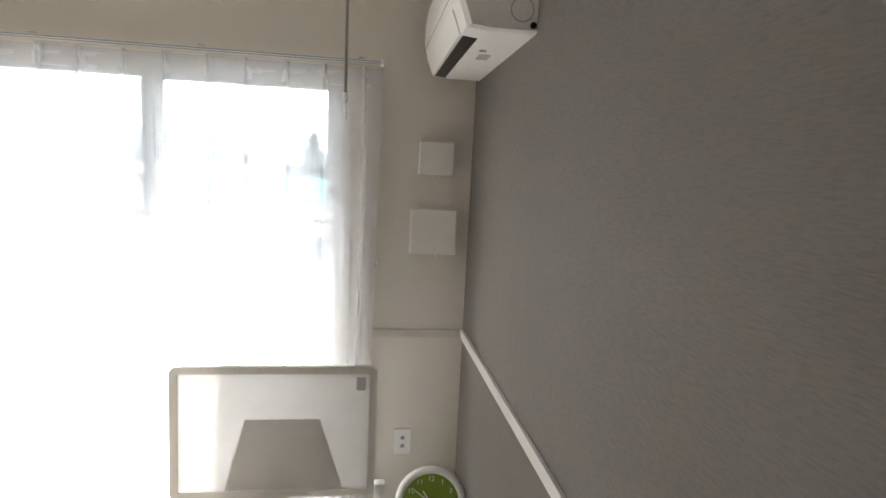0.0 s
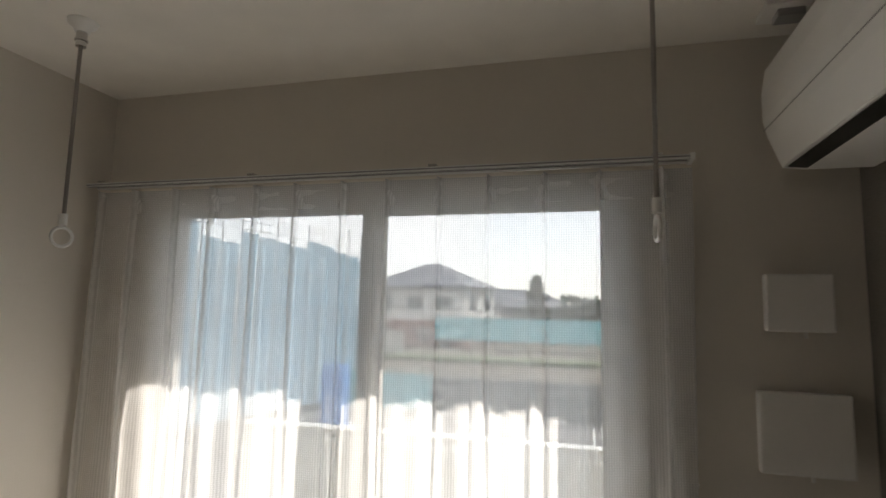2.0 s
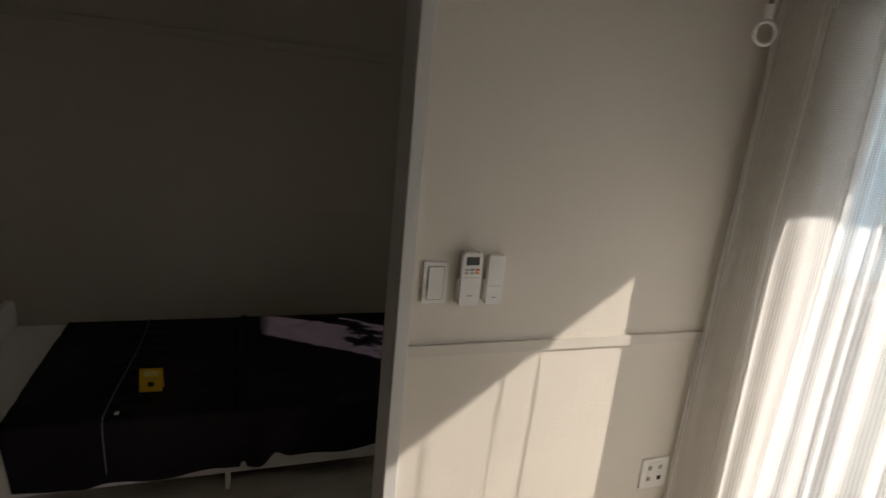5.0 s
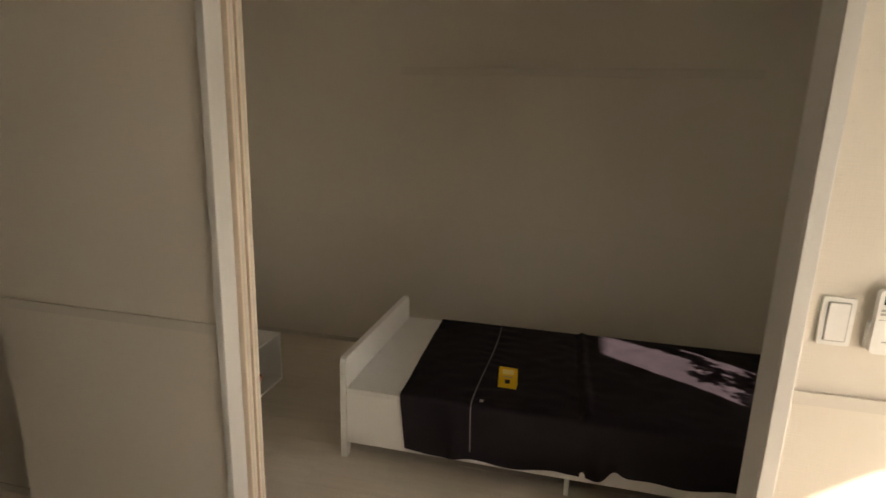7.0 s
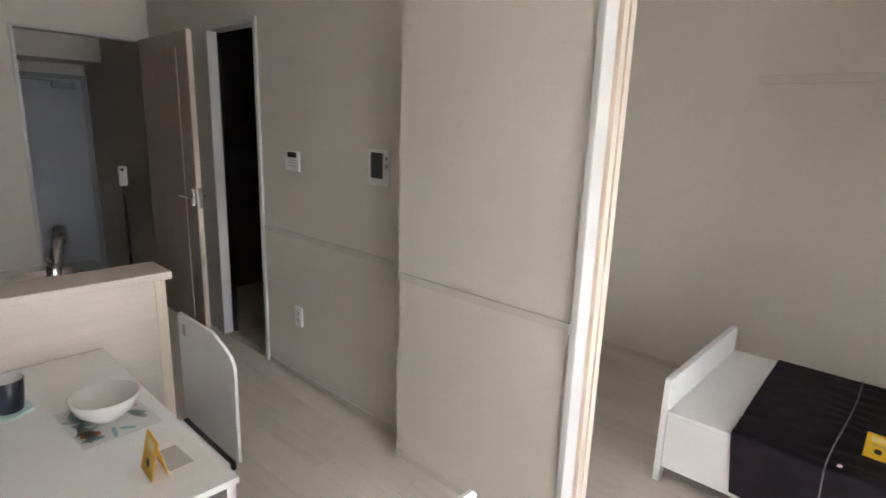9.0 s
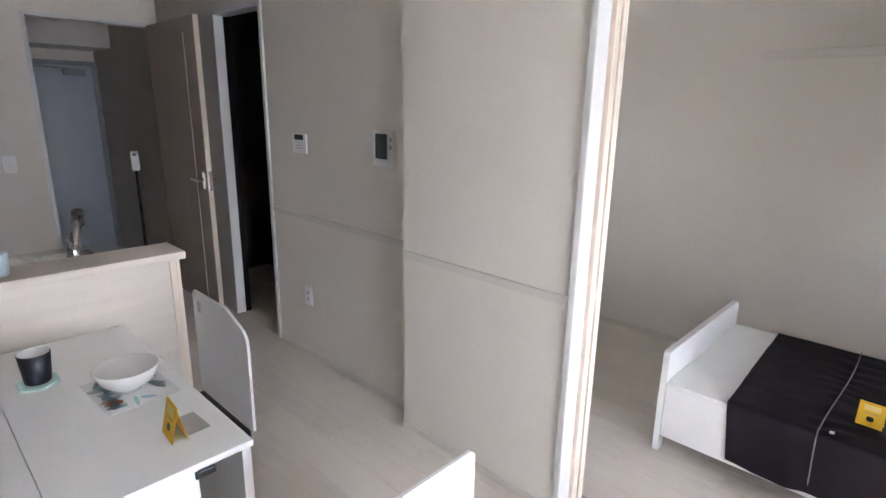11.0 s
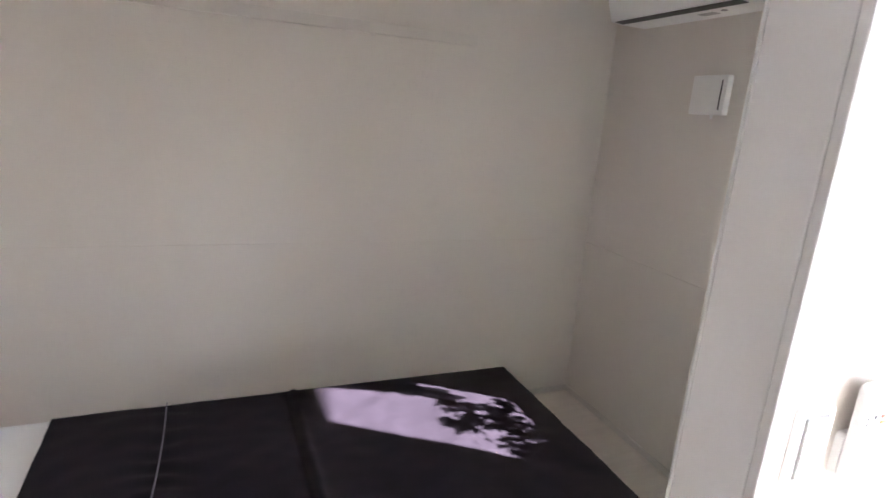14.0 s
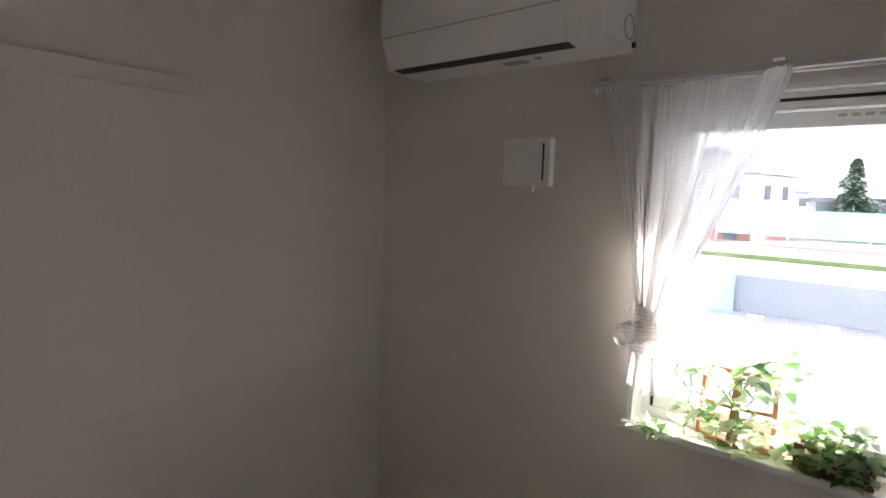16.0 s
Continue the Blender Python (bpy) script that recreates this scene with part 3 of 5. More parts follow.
def remote(y, z0, z1, w, label, lcd):
    r = thing("remote_control", (0.0, y, z0), label, "remote control", "remote controls")
    zc, h = (z0 + z1) / 2, z1 - z0
    part("holder", slab(B(), outline(w + 0.008, h * 0.45, 0.008), 0.012, facing((0.0, y, z0 + h * 0.25), (1, 0, 0))), PLASTIC, r)
    f = facing((0.012, y, zc), (1, 0, 0))
    bd = part("body", slab(B(), outline(w, h, 0.011 if lcd else 0.005), 0.016, f), PLASTIC, r)
    f = facing((0.028, y, zc), (1, 0, 0))
    if lcd:
        part("screen", slab(B(), outline(w * 0.66, h * 0.15, 0.002), 0.001, f @ Matrix.Translation((0, h * 0.35, 0))), LCD, bd)
        for i in range(3):
            for j in range(2):
                c = (MIDGREY, GREYP, RED, MIDGREY, MIDGREY, ORANGE)[i + 3 * j]
                part("button", slab(B(), outline(w * 0.2, h * 0.035, 0.001), 0.002, f @ Matrix.Translation(((i - 1) * w * 0.27, h * (0.19 - 0.06 * j), 0))), c, bd)
        part("cover_line", slab(B(), outline(w * 0.8, 0.0015, 0.0005), 0.0006, f @ Matrix.Translation((0, h * 0.04, 0))), MIDGREY, bd)
        part("mark", slab(B(), outline(w * 0.3, h * 0.015, 0.0005), 0.0006, f @ Matrix.Translation((0, -h * 0.3, 0))), GREYP, bd)
    else:
        for i in range(3):
            for j in range(5):
                part("button", slab(B(), outline(w * 0.18, h * 0.04, 0.001), 0.0015, f @ Matrix.Translation(((i - 1) * w * 0.28, h * (0.4 - 0.095 * j), 0))), PLASTIC2, bd)
        part("cover_line", slab(B(), outline(w * 0.8, 0.0015, 0.0005), 0.0006, f @ Matrix.Translation((0, -h * 0.12, 0))), MIDGREY, bd)
        part("mark", slab(B(), outline(w * 0.3, h * 0.015, 0.0005), 0.0006, f @ Matrix.Translation((0, -h * 0.36, 0))), GREYP, bd)


remote(-0.982, 1.045, 1.203, 0.06, "white air conditioner remote in a wall holder", True)
remote(-0.906, 1.05, 1.195, 0.05, "slim white ceiling light remote in a wall holder", False)


def outlet(m, w, h, label, holes):
    o = plate("power_outlet", m, w, h, label, "power outlet")
    part("insert", slab(B(), outline(w * 0.55, h * 0.75, 0.003), 0.002, m @ Matrix.Translation((0, 0, 0.009))), PLASTIC2, o)
    for x, y, c in holes:
        part("socket", slab(B(), outline(0.016, 0.016, 0.002), 0.0015, m @ Matrix.Translation((x, y, 0.011))), c, o)
    return o


outlet(facing((0.0, -0.155, 0.36), (1, 0, 0)), 0.115, 0.12, "white wall outlet plate with several sockets", ((-0.025, 0.025, GREYP), (-0.025, -0.02, GREYP), (0.02, 0.025, MIDGREY), (0.022, -0.02, DARK)))
outlet(facing((2.094, 0.0, 0.386), (0, -1, 0)), 0.075, 0.12, "white wall outlet plate with double socket", ((0, 0.02, GREYP), (0, -0.02, GREYP)))
outlet(facing((-0.076, -4.638, 0.402), (1, 0, 0)), 0.072, 0.12, "white low wall outlet plate", ((0, 0.02, MIDGREY), (0, -0.02, MIDGREY)))
th = plate("bath_controller", facing((-0.076, -4.657, 1.325), (1, 0, 0)), 0.14, 0.11, "white wall control panel with a small dark display", "control panel")
part("screen", slab(B(), outline(0.09, 0.03, 0.003), 0.0015, facing((-0.067, -4.657, 1.36), (1, 0, 0))), LCD, th)
for i in range(3):
    part("label_bar", slab(B(), outline(0.08, 0.004, 0.001), 0.001, facing((-0.067, -4.657, 1.33 - 0.016 * i), (1, 0, 0))), MIDGREY, th)
ic = plate("intercom", facing((-0.076, -3.91, 1.345), (1, 0, 0)), 0.15, 0.17, "white video intercom with a dark screen", "intercom")
part("screen", slab(B(), outline(0.085, 0.12, 0.004), 0.002, facing((-0.067, -3.92, 1.355), (1, 0, 0))), LCD, ic)
for i in range(2):
    part("button", slab(B(), outline(0.012, 0.02, 0.002), 0.003, facing((-0.067, -3.85, 1.39 - 0.035 * i), (1, 0, 0))), GREYP, ic)
hk = thing("wall_hook", (1.944, 0, 1.219), "small white tieback hook beside the curtain", "hook")
part("stem", rod(B(), (1.944, 0, 1.219), (1.944, -0.022, 1.219), 0.009, 0.006, 14), PLASTIC, hk)
part("eye", ring(B(), (1.944, -0.026, 1.214), (1, 0, 0), 0.008, 0.002, 16, 6), METAL, hk)
cf = thing("ceiling_hook_plate", (2.15, -0.15, 2.4), "small white ceiling fixture near the air conditioner", "ceiling fixture")
part("plate", box(B(), 2.10, 2.2, -0.2, -0.1, 2.385, 2.4, 0.004), PLASTIC, cf)
part("inner", box(B(), 2.13, 2.19, -0.175, -0.125, 2.367, 2.386, 0.003), GREYP, cf)
ks = plate("kitchen_switch", facing((1.0, YB, 1.1), (0, 1, 0)), 0.075, 0.12, "white switch plate on the kitchen wall", "light switch")
part("rocker", slab(B(), outline(0.04, 0.09, 0.003), 0.004, facing((1.0, YB + 0.009, 1.1), (0, 1, 0))), PLASTIC2, ks)

# ---- bedroom ----
bed = thing("bed", (-1.17, -1.65, 0), "low white board bed with a plain headboard", "bed")
YH, YF, X0, X1 = -2.687, -0.626, -1.665, -0.68
part("headboard", slab(B(), [(X0, 0.12), (X0, 0.47), (X0 + 0.03, 0.5), (X1 - 0.025, 0.5), (X1 - 0.006, 0.494), (X1, 0.478), (X1, 0.0), (X1 - 0.04, 0.0), (X1 - 0.06, 0.1)], 0.028, Matrix(((1, 0, 0, 0), (0, 0, 1, YH), (0, 1, 0, 0), (0, 0, 0, 1)))), BOARD, bed)
part("top_board", box(B(), X0, X1, YH + 0.03, YF, 0.335, 0.355, 0.003), BOARD, bed)
part("side_board", box(B(), X1 - 0.02, X1 - 0.002, YH + 0.03, YF - 0.02, 0.08, 0.334, 0.002), BOARD, bed)
part("side_board", box(B(), X0 + 0.002, X0 + 0.02, YH + 0.03, YF - 0.02, 0.08, 0.334, 0.002), BOARD, bed)
part("foot_board", box(B(), X0 + 0.021, X1 - 0.021, YF - 0.022, YF - 0.004, 0.02, 0.334, 0.002), BOARD, bed)
part("middle_leg", box(B(), X1 - 0.06, X1 - 0.003, -1.66, -1.64, 0.0, 0.0795, 0.002), BOARD, bed)
part("middle_leg", box(B(), X0 + 0.022, X0 + 0.06, -1.66, -1.64, 0.0, 0.0795, 0.002), BOARD, bed)


def bed_cover():
    """A cloth laid over the bed, hanging at both sides and the foot, with a sag along the joint of the mattress halves."""
    bm = B()
    y0, y1, z = -2.44, YF, 0.369
    ny, nu = 260, 90
    drop = 0.27
    wid = X1 - X0
    rows = []
    for j in range(ny + 1):
        f = j / ny
        y = y0 + (y1 - y0) * f
        row = []
        for i in range(nu + 1):
            s = -drop * 0.55 + (wid + drop * 1.55) * i / nu
            fold = math.exp(-((y + 1.63) / 0.035) ** 2)
            rip = 0.006 * noise.noise(Vector((s * 5, y * 6, 3))) + 0.004 * noise.noise(Vector((s * 16, y * 12, 1)))
            over = max(0.0, s - wid)
            under = max(0.0, -s)
            if over > 0:
                q = over / drop
                drape = math.exp(-((y + 1.56) / 0.07) ** 2)
                bulge = 0.006 * q * (1 + math.sin(y * 9 + 1.3)) + 0.03 * q * drape * math.sin((y + 1.56) / 0.07 * 2.2 + 1.2) + 0.016 * q * math.exp(-((y + 2.2) / 0.05) ** 2)
                lift = q * (0.012 * (y + 2.44) + 0.026 * (y > -1.63) * (1 - math.exp(-(y + 1.63) / 0.05)) + 0.03 * math.exp(-((y + 1.5) / 0.035) ** 2) - 0.012 * math.exp(-((y + 1.6) / 0.04) ** 2) + 0.008 * math.sin(y * 17))
                x, zz = X1 + 0.008 + bulge + rip, z - over + lift
            elif under > 0:
                x, zz = X0 - 0.008 - 0.01 * under - rip, z - under
            else:
                edge = min(s, wid - s)
                x, zz = X0 + s, z + rip * min(1, edge / 0.05) + 0.010 * min(1, edge / 0.03) * (1 / (1 + math.exp(-(y + 1.63) / 0.008))) + 0.012 * min(1, edge / 0.03) * math.exp(-((y + 1.605) / 0.016) ** 2) - 0.012 * min(1, edge / 0.03) * math.exp(-((y + 1.636) / 0.011) ** 2) + 0.004 * math.sin(s * 70 + 6 * noise.noise(Vector((s * 4, y * 4, 7)))) * math.exp(-((y + 2.07) / 0.1) ** 2) * min(1, edge / 0.05)
            row.append(bm.verts.new((x, y + (0.04 * max(0, s) / wid + 0.06 * max(0, over)) * (1 - f), zz)))
        rows.append(row)
    for a, b in zip(rows, rows[1:]):
        for i in range(nu):
            bm.faces.new((a[i], b[i], b[i + 1], a[i + 1]))
    # hanging foot end
    last = rows[-1]
    prev = last
    for k in range(1, 8):
        cur_row = [bm.verts.new((v.co.x, YF + 0.008 + 0.006 * math.sin(v.co.x * 20 + k), v.co.z - 0.03 * k)) for v in last[12:-20]]
        pr = prev[12:-20] if k == 1 else prev
        for i in range(len(cur_row) - 1):
            bm.faces.new((pr[i], cur_row[i], cur_row[i + 1], pr[i + 1]))
        prev = cur_row
    return bm


cover = thing("bed_cover", (-1.17, -1.5, 0.36), "dark purple-black bed cover draped over the bed", "bed cover")
part("cloth", bed_cover(), COVER, cover, smooth=True)
pipe = B()
prev = None
for i in range(40):
    s = i / 39 * (X1 - X0 + 0.25)
    x, z = (X0 + s, 0.372) if s < X1 - X0 else (X1 + 0.016, 0.372 - (s - X1 + X0))
    p = Vector((x, -2.07 + 0.008 * math.sin(s * 5), z + 0.004))
    if prev is not None:
        rod(pipe, prev, p, 0.0025, seg=6)
    prev = p
part("piping", pipe, THREAD, cover, "thin grey seam across the cover")
part("zip_tag", box(B(), X1 + 0.012 - 0.05, X1 - 0.02, -2.045, -2.03, 0.372, 0.376, 0.001), PLASTIC2, cover)


def tent_card(m, w, h, label):
    c = thing("tent_card", m.translation, label, "card", "yellow cards")
    f = m @ Matrix.Rotation(radians(-13), 4, "X")
    b = m @ Matrix.Translation((0, 0, -0.46 * h)) @ Matrix.Rotation(radians(13), 4, "X")
    fr = part("front_leaf", slab(B(), outline(w, h, 0.001), 0.0012, f @ Matrix.Translation((0, h / 2, 0))), YELLOW, c)
    part("back_leaf", slab(B(), outline(w, h, 0.001), 0.0012, b @ Matrix.Translation((0, h / 2, 0.005))), YELLOW, c)
    part("printed_block", slab(B(), outline(w * 0.62, h * 0.22, 0.001), 0.0004, f @ Matrix.Translation((0, h * 0.78, 0.0014))), paint("pale_yellow_print", (0.85, 0.68, 0.25), 0.5, bump=0.0), fr)
    part("printed_bar", slab(B(), outline(w * 0.5, h * 0.03, 0.0005), 0.0004, f @ Matrix.Translation((0, h * 0.55, 0.0014))), GREYP, fr)
    part("printed_shape", slab(B(), outline(w * 0.28, h * 0.2, w * 0.09), 0.0004, f @ Matrix.Translation((0, h * 0.32, 0.0014))), DARK, fr)
    return c


tent_card(facing((-0.85, -1.945, 0.378), (0.95, -0.05, 0)), 0.085, 0.095, "yellow folded tent card standing on the bed")

# white storage box
sb = thing("storage_box", (-1.13, -3.5, 0), "open-fronted white board box holding a dark patterned cushion", "storage box")
bx0, bx1, by0, by1 = -1.31, -0.93, -3.68, -3.35
part("top", box(B(), bx0, bx1, by0, by1, 0.29, 0.302, 0.002), BOARD, sb)
part("bottom", box(B(), bx0, bx1, by0, by1, 0.0, 0.012, 0.002), BOARD, sb)
part("side", box(B(), bx0, bx0 + 0.012, by0, by1, 0.0125, 0.2895, 0.002), BOARD, sb)
part("side", box(B(), bx1 - 0.012, bx1, by0, by1, 0.0125, 0.2895, 0.002), BOARD, sb)
part("back", box(B(), bx0 + 0.0125, bx1 - 0.0125, by0, by0 + 0.012, 0.0125, 0.2895), BOARD, sb)
bag = thing("patterned_bag", (-1.1, -3.46, 0.012), "dark patterned bag with reddish base inside the box", "bag")
bm_ = Matrix.Translation((-1.09, -3.45, 0.02)) @ Matrix.Rotation(radians(24), 4, "Y")
t = box(B(), -0.1, 0.1, -0.07, 0.05, 0.03, 0.2, 0.02)
bmesh.ops.transform(t, matrix=bm_, verts=t.verts[:])
part("body", t, NAVY, bag)
t = box(B(), -0.1, 0.1, -0.07, 0.055, 0.0, 0.035, 0.008)
bmesh.ops.transform(t, matrix=bm_, verts=t.verts[:])
part("base", t, CEDAR, bag, "reddish brown base")
for i_ in range(3):
    for j_ in range(3):
        t = slab(B(), outline(0.045, 0.036, 0.012), 0.002, Matrix(((1, 0, 0, -0.06 + 0.06 * i_), (0, 0, -1, 0.0515), (0, 1, 0, 0.07 + 0.05 * j_), (0, 0, 0, 1))))
        bmesh.ops.transform(t, matrix=bm_, verts=t.verts[:])
        part("patch", t, GREYP, bag)

# hanger rail on the far wall
hr = thing("hanger_rail", (XB, -1.79, 1.86), "long flat off-white wall rail with screw caps", "wall rail")
part("rail", box(B(), XB, XB + 0.02, -2.825, -0.765, 1.833, 1.88, 0.003), RAILPAINT, hr)
for i in range(6):
    y = -2.6 + i * 0.33
    part("screw_cap", rod(B(), (XB + 0.02, y, 1.86), (XB + 0.022, y, 1.86), 0.008, seg=12), RAILPAINT, hr)

# bedroom window
w2 = thing("window_2", (-0.59, 0.1, 0.92), "small white casement window with sill", "window", kind="structure")
part("window_sill", box(B(), -0.935, -0.248, -0.02, 0.075, 0.903, 0.925, 0.004), SILLWHITE, w2)
rv = B()
for a in ((-0.923, -0.908, -0.004, 0.075, 0.925, 1.86), (-0.275, -0.26, -0.004, 0.075, 0.925, 1.86), (-0.908, -0.275, -0.004, 0.075, 1.845, 1.86)):
    box(rv, *a)
part("reveal", rv, SILLWHITE, w2)
f2 = B()
for a in ((-0.908, -0.885, 0.075, 0.15, 0.925, 1.845), (-0.288, -0.275, 0.075, 0.15, 0.925, 1.845), (-0.885, -0.288, 0.075, 0.15, 1.815, 1.845), (-0.885, -0.288, 0.075, 0.15, 0.925, 0.955)):
    box(f2, *a)
part("window_frame", f2, ALU, w2)
s2 = B()
for a in ((-0.878, -0.812, 0.085, 0.125, 0.956, 1.814), (-0.315, -0.289, 0.085, 0.125, 0.956, 1.814), (-0.812, -0.315, 0.085, 0.125, 1.765, 1.814), (-0.812, -0.315, 0.085, 0.125, 0.956, 0.99)):
    box(s2, *a)
sash2 = part("sash", s2, ALU, w2)
g2 = part("pane", bx(-0.812, -0.315, 0.1, 0.106, 0.99, 1.765), LOWE, sash2)
g2.visible_shadow = False
part("frame_groove", bx(-0.8845, -0.8785, 0.08, 0.12, 0.957, 1.813), DARK, w2, "dark gasket gap")
part("sticker", bx(-0.5, -0.34, 0.0835, 0.0848, 1.78, 1.8), PLASTIC2, sash2, "pale printed sticker")
for i in range(6):
    part("sticker_bar", bx(-0.495 + 0.026 * i, -0.478 + 0.026 * i, 0.0825, 0.0834, 1.786, 1.794), MIDGREY, sash2)
part("roller_screen", box(B(), -0.9, -0.28, 0.03, 0.07, 1.8, 1.845, 0.008), ALU, w2, "rolled insect screen box")
part("screen_gap", bx(-0.9, -0.28, 0.028, 0.0298, 1.822, 1.83), DARK, w2)
part("handle", rod(box(B(), -0.315, -0.292, 0.062, 0.0845, 1.365, 1.4, 0.004), (-0.318, 0.06, 1.385), (-0.33, 0.056, 1.26), 0.0065, seg=10), GREYALU, w2, "grey cam handle")
rl = thing("curtain_rail", (-0.6, -0.08, 1.885), "white curtain rail above the bedroom window", "curtain rail")
part("rail", box(B(), -1.06, -0.13, -0.095, -0.077, 1.877, 1.893, 0.003), TRIM, rl)
part("back_rail", box(B(), -1.06, -0.13, -0.05, -0.032, 1.877, 1.893, 0.003), TRIM, rl)
for x in (-1.02, -0.6, -0.2):
    part("bracket", box(B(), x - 0.012, x + 0.012, -0.095, 0, 1.893, 1.902, 0.002), METAL, rl)
for i in range(7):
    part("runner", rod(B(), (-1.04 + 0.014 * i, -0.086, 1.862), (-1.04 + 0.014 * i, -0.086, 1.878), 0.004, seg=8), PLASTIC, rl)


def tied_curtain():
    """Gathered cloth from the rail down to a knot, then a short flared tail."""
    bm = B()
    n, nz = 170, 80
    ztop, zk, zb = 1.868, 1.25, 1.045
    rows = []
    for j in range(nz + 1):
        f = j / nz
        z = ztop + (zb - ztop) * f
        g = (ztop - z) / (ztop - zk)
        if g < 1:
            e = g ** 1.1
            x0, x1 = -1.02 + e * 0.14, -0.567 - e * 0.245
            amp = 0.016 + 0.026 * min(1, g * 1.5) * (1.15 - 0.6 * g)
        else:
            q = min(1, (g - 1) / ((ztop - zb) / (ztop - zk) - 1))
            x0, x1 = -0.88 - 0.018 * q, -0.812 + 0.028 * q
            amp = 0.02 + 0.008 * q
        row = []
        for i in range(n + 1):
            u = i / n
            ph = u * 2 * math.pi * (5.0 if g < 1 else 2.5) + 1.4 * math.sin(3 * u + 1.2 * f)
            crease = amp * (0.35 + 0.65 * min(1, u * 3)) * (1.25 * math.sin(ph) + 0.45 * math.sin(2.3 * ph + 1)) + 0.006 * math.sin(9.7 * ph + 3)
            lift = 0.02 * max(0.0, u - 0.8) / 0.2 * max(0.0, 1 - g * 5)
            row.append(bm.verts.new((x0 + (x1 - x0) * u + 0.008 * math.sin(ph * 1.3 + 2 * f), -0.086 + crease, z + lift + (0.012 * math.sin(ph * 0.7) if j == nz else 0))))
        rows.append(row)
    for a, b in zip(rows, rows[1:]):
        for i in range(n):
            bm.faces.new((a[i], a[i + 1], b[i + 1], b[i]))
    return bm


def knot():
    """The cloth wound on itself: three fat turns at different tilts."""
    bm = B()
    for k, (cx, cz, R, r, tilt) in enumerate(((-0.852, 1.25, 0.036, 0.026, 0.55), (-0.866, 1.215, 0.042, 0.03, -0.35), (-0.852, 1.182, 0.03, 0.024, 0.3))):
        nrm = Vector((math.sin(tilt), 0.2, math.cos(tilt)))
        t = ring(B(), (cx, -0.086, cz), nrm, R, r, 44, 18)
        for v in t.verts:
            d = v.co - Vector((cx, -0.086, cz))
            v.co += Vector((0.009, 0.009, 0.006)) * noise.noise(v.co * 24 + Vector((k, 0, 0))) + d * 0.09 * math.sin(9 * math.atan2(d.y, d.x) + 60 * d.z)
        me = bpy.data.meshes.new("t")
        t.to_mesh(me)
        t.free()
        bm.from_mesh(me)
        bpy.data.meshes.remove(me)
    return bm


bc = thing("curtain", (-0.8, -0.086, 0.94), "white herringbone sheer curtain knotted at the side", "curtain")
part("cloth", tied_curtain(), SHEER2, bc, smooth=True)
part("knot", knot(), KNOTTED, bc, smooth=True)

# sill plants
def leaf_mesh(bm, p, d, up, L, W):
    """One ivy leaf: folded along its midrib, with a pointed tip and two lobes."""
    d = Vector(d).normalized()
    side = d.cross(Vector(up)).normalized()
    n = side.cross(d)
    pts = [p, p + d * L * 0.15 + side * W * 0.5 + n * W * 0.12, p + d * L * 0.45 + side * W * 0.42 + n * W * 0.1, p + d * L - n * L * 0.15,
           p + d * L * 0.45 - side * W * 0.42 + n * W * 0.1, p + d * L * 0.15 - side * W * 0.5 + n * W * 0.12]
    v = [bm.verts.new(q) for q in pts]
    mid = bm.verts.new(p + d * L * 0.45)
    for a, b in ((0, 1), (1, 2), (2, 3), (3, 4), (4, 5), (5, 0)):
        bm.faces.new((mid, v[a], v[b]))


def foliage(parent, rnd, spots, count, size, mats):
    for k in range(count):
        c, s = spots[k % len(spots)]
        p = Vector(c) + Vector((rnd.gauss(0, s[0]), rnd.gauss(0, s[1]), rnd.gauss(0, s[2])))
        p.z = max(p.z, 0.93)
        d = Vector((rnd.uniform(-1, 1), rnd.uniform(-1, 0.4), rnd.uniform(-0.3, 0.6)))
        bm = B()
        L = size * rnd.uniform(0.7, 1.3)
        leaf_mesh(bm, p, d, (rnd.uniform(-0.4, 0.4), rnd.uniform(-0.4, 0.4), 1), L, L * 0.8)
        part("leaf", bm, mats[0] if rnd.random() < 0.34 else mats[1], parent, smooth=True)


rnd = random.Random(11)
pf = thing("plant_frame", (-0.66, 0.02, 0.925), "small folding wooden frame twined with ivy", "planter")
for cx, turn in ((-0.692, -0.25), (-0.597, 0.22)):
    fm = facing((cx, 0.03, 0.926), (math.sin(turn), -math.cos(turn), 0.0)) @ Matrix.Rotation(radians(-7), 4, "X") @ Matrix.Translation((0, 0.1, 0))
    for q in ((-0.047, -0.037, -0.1, 0.105), (0.037, 0.047, -0.1, 0.105), (-0.037, 0.037, 0.094, 0.105), (-0.037, 0.037, -0.1, -0.086), (-0.037, 0.037, 0.0, 0.009)):
        t = box(B(), q[0], q[1], q[2], q[3], 0, 0.014, 0.001)
        bmesh.ops.transform(t, matrix=fm, verts=t.verts[:])
        part("frame_bar", t, CEDAR, pf)
vine = B()
for k in range(5):
    p = Vector((-0.76 + 0.04 * k, 0.0, 0.93))
    for i in range(8):
        q = p + Vector((rnd.uniform(-0.03, 0.03), rnd.uniform(-0.008, 0.004), 0.025))
        rod(vine, p, q, 0.0015, seg=5)
        p = q
part("vine", vine, LEAF, pf)
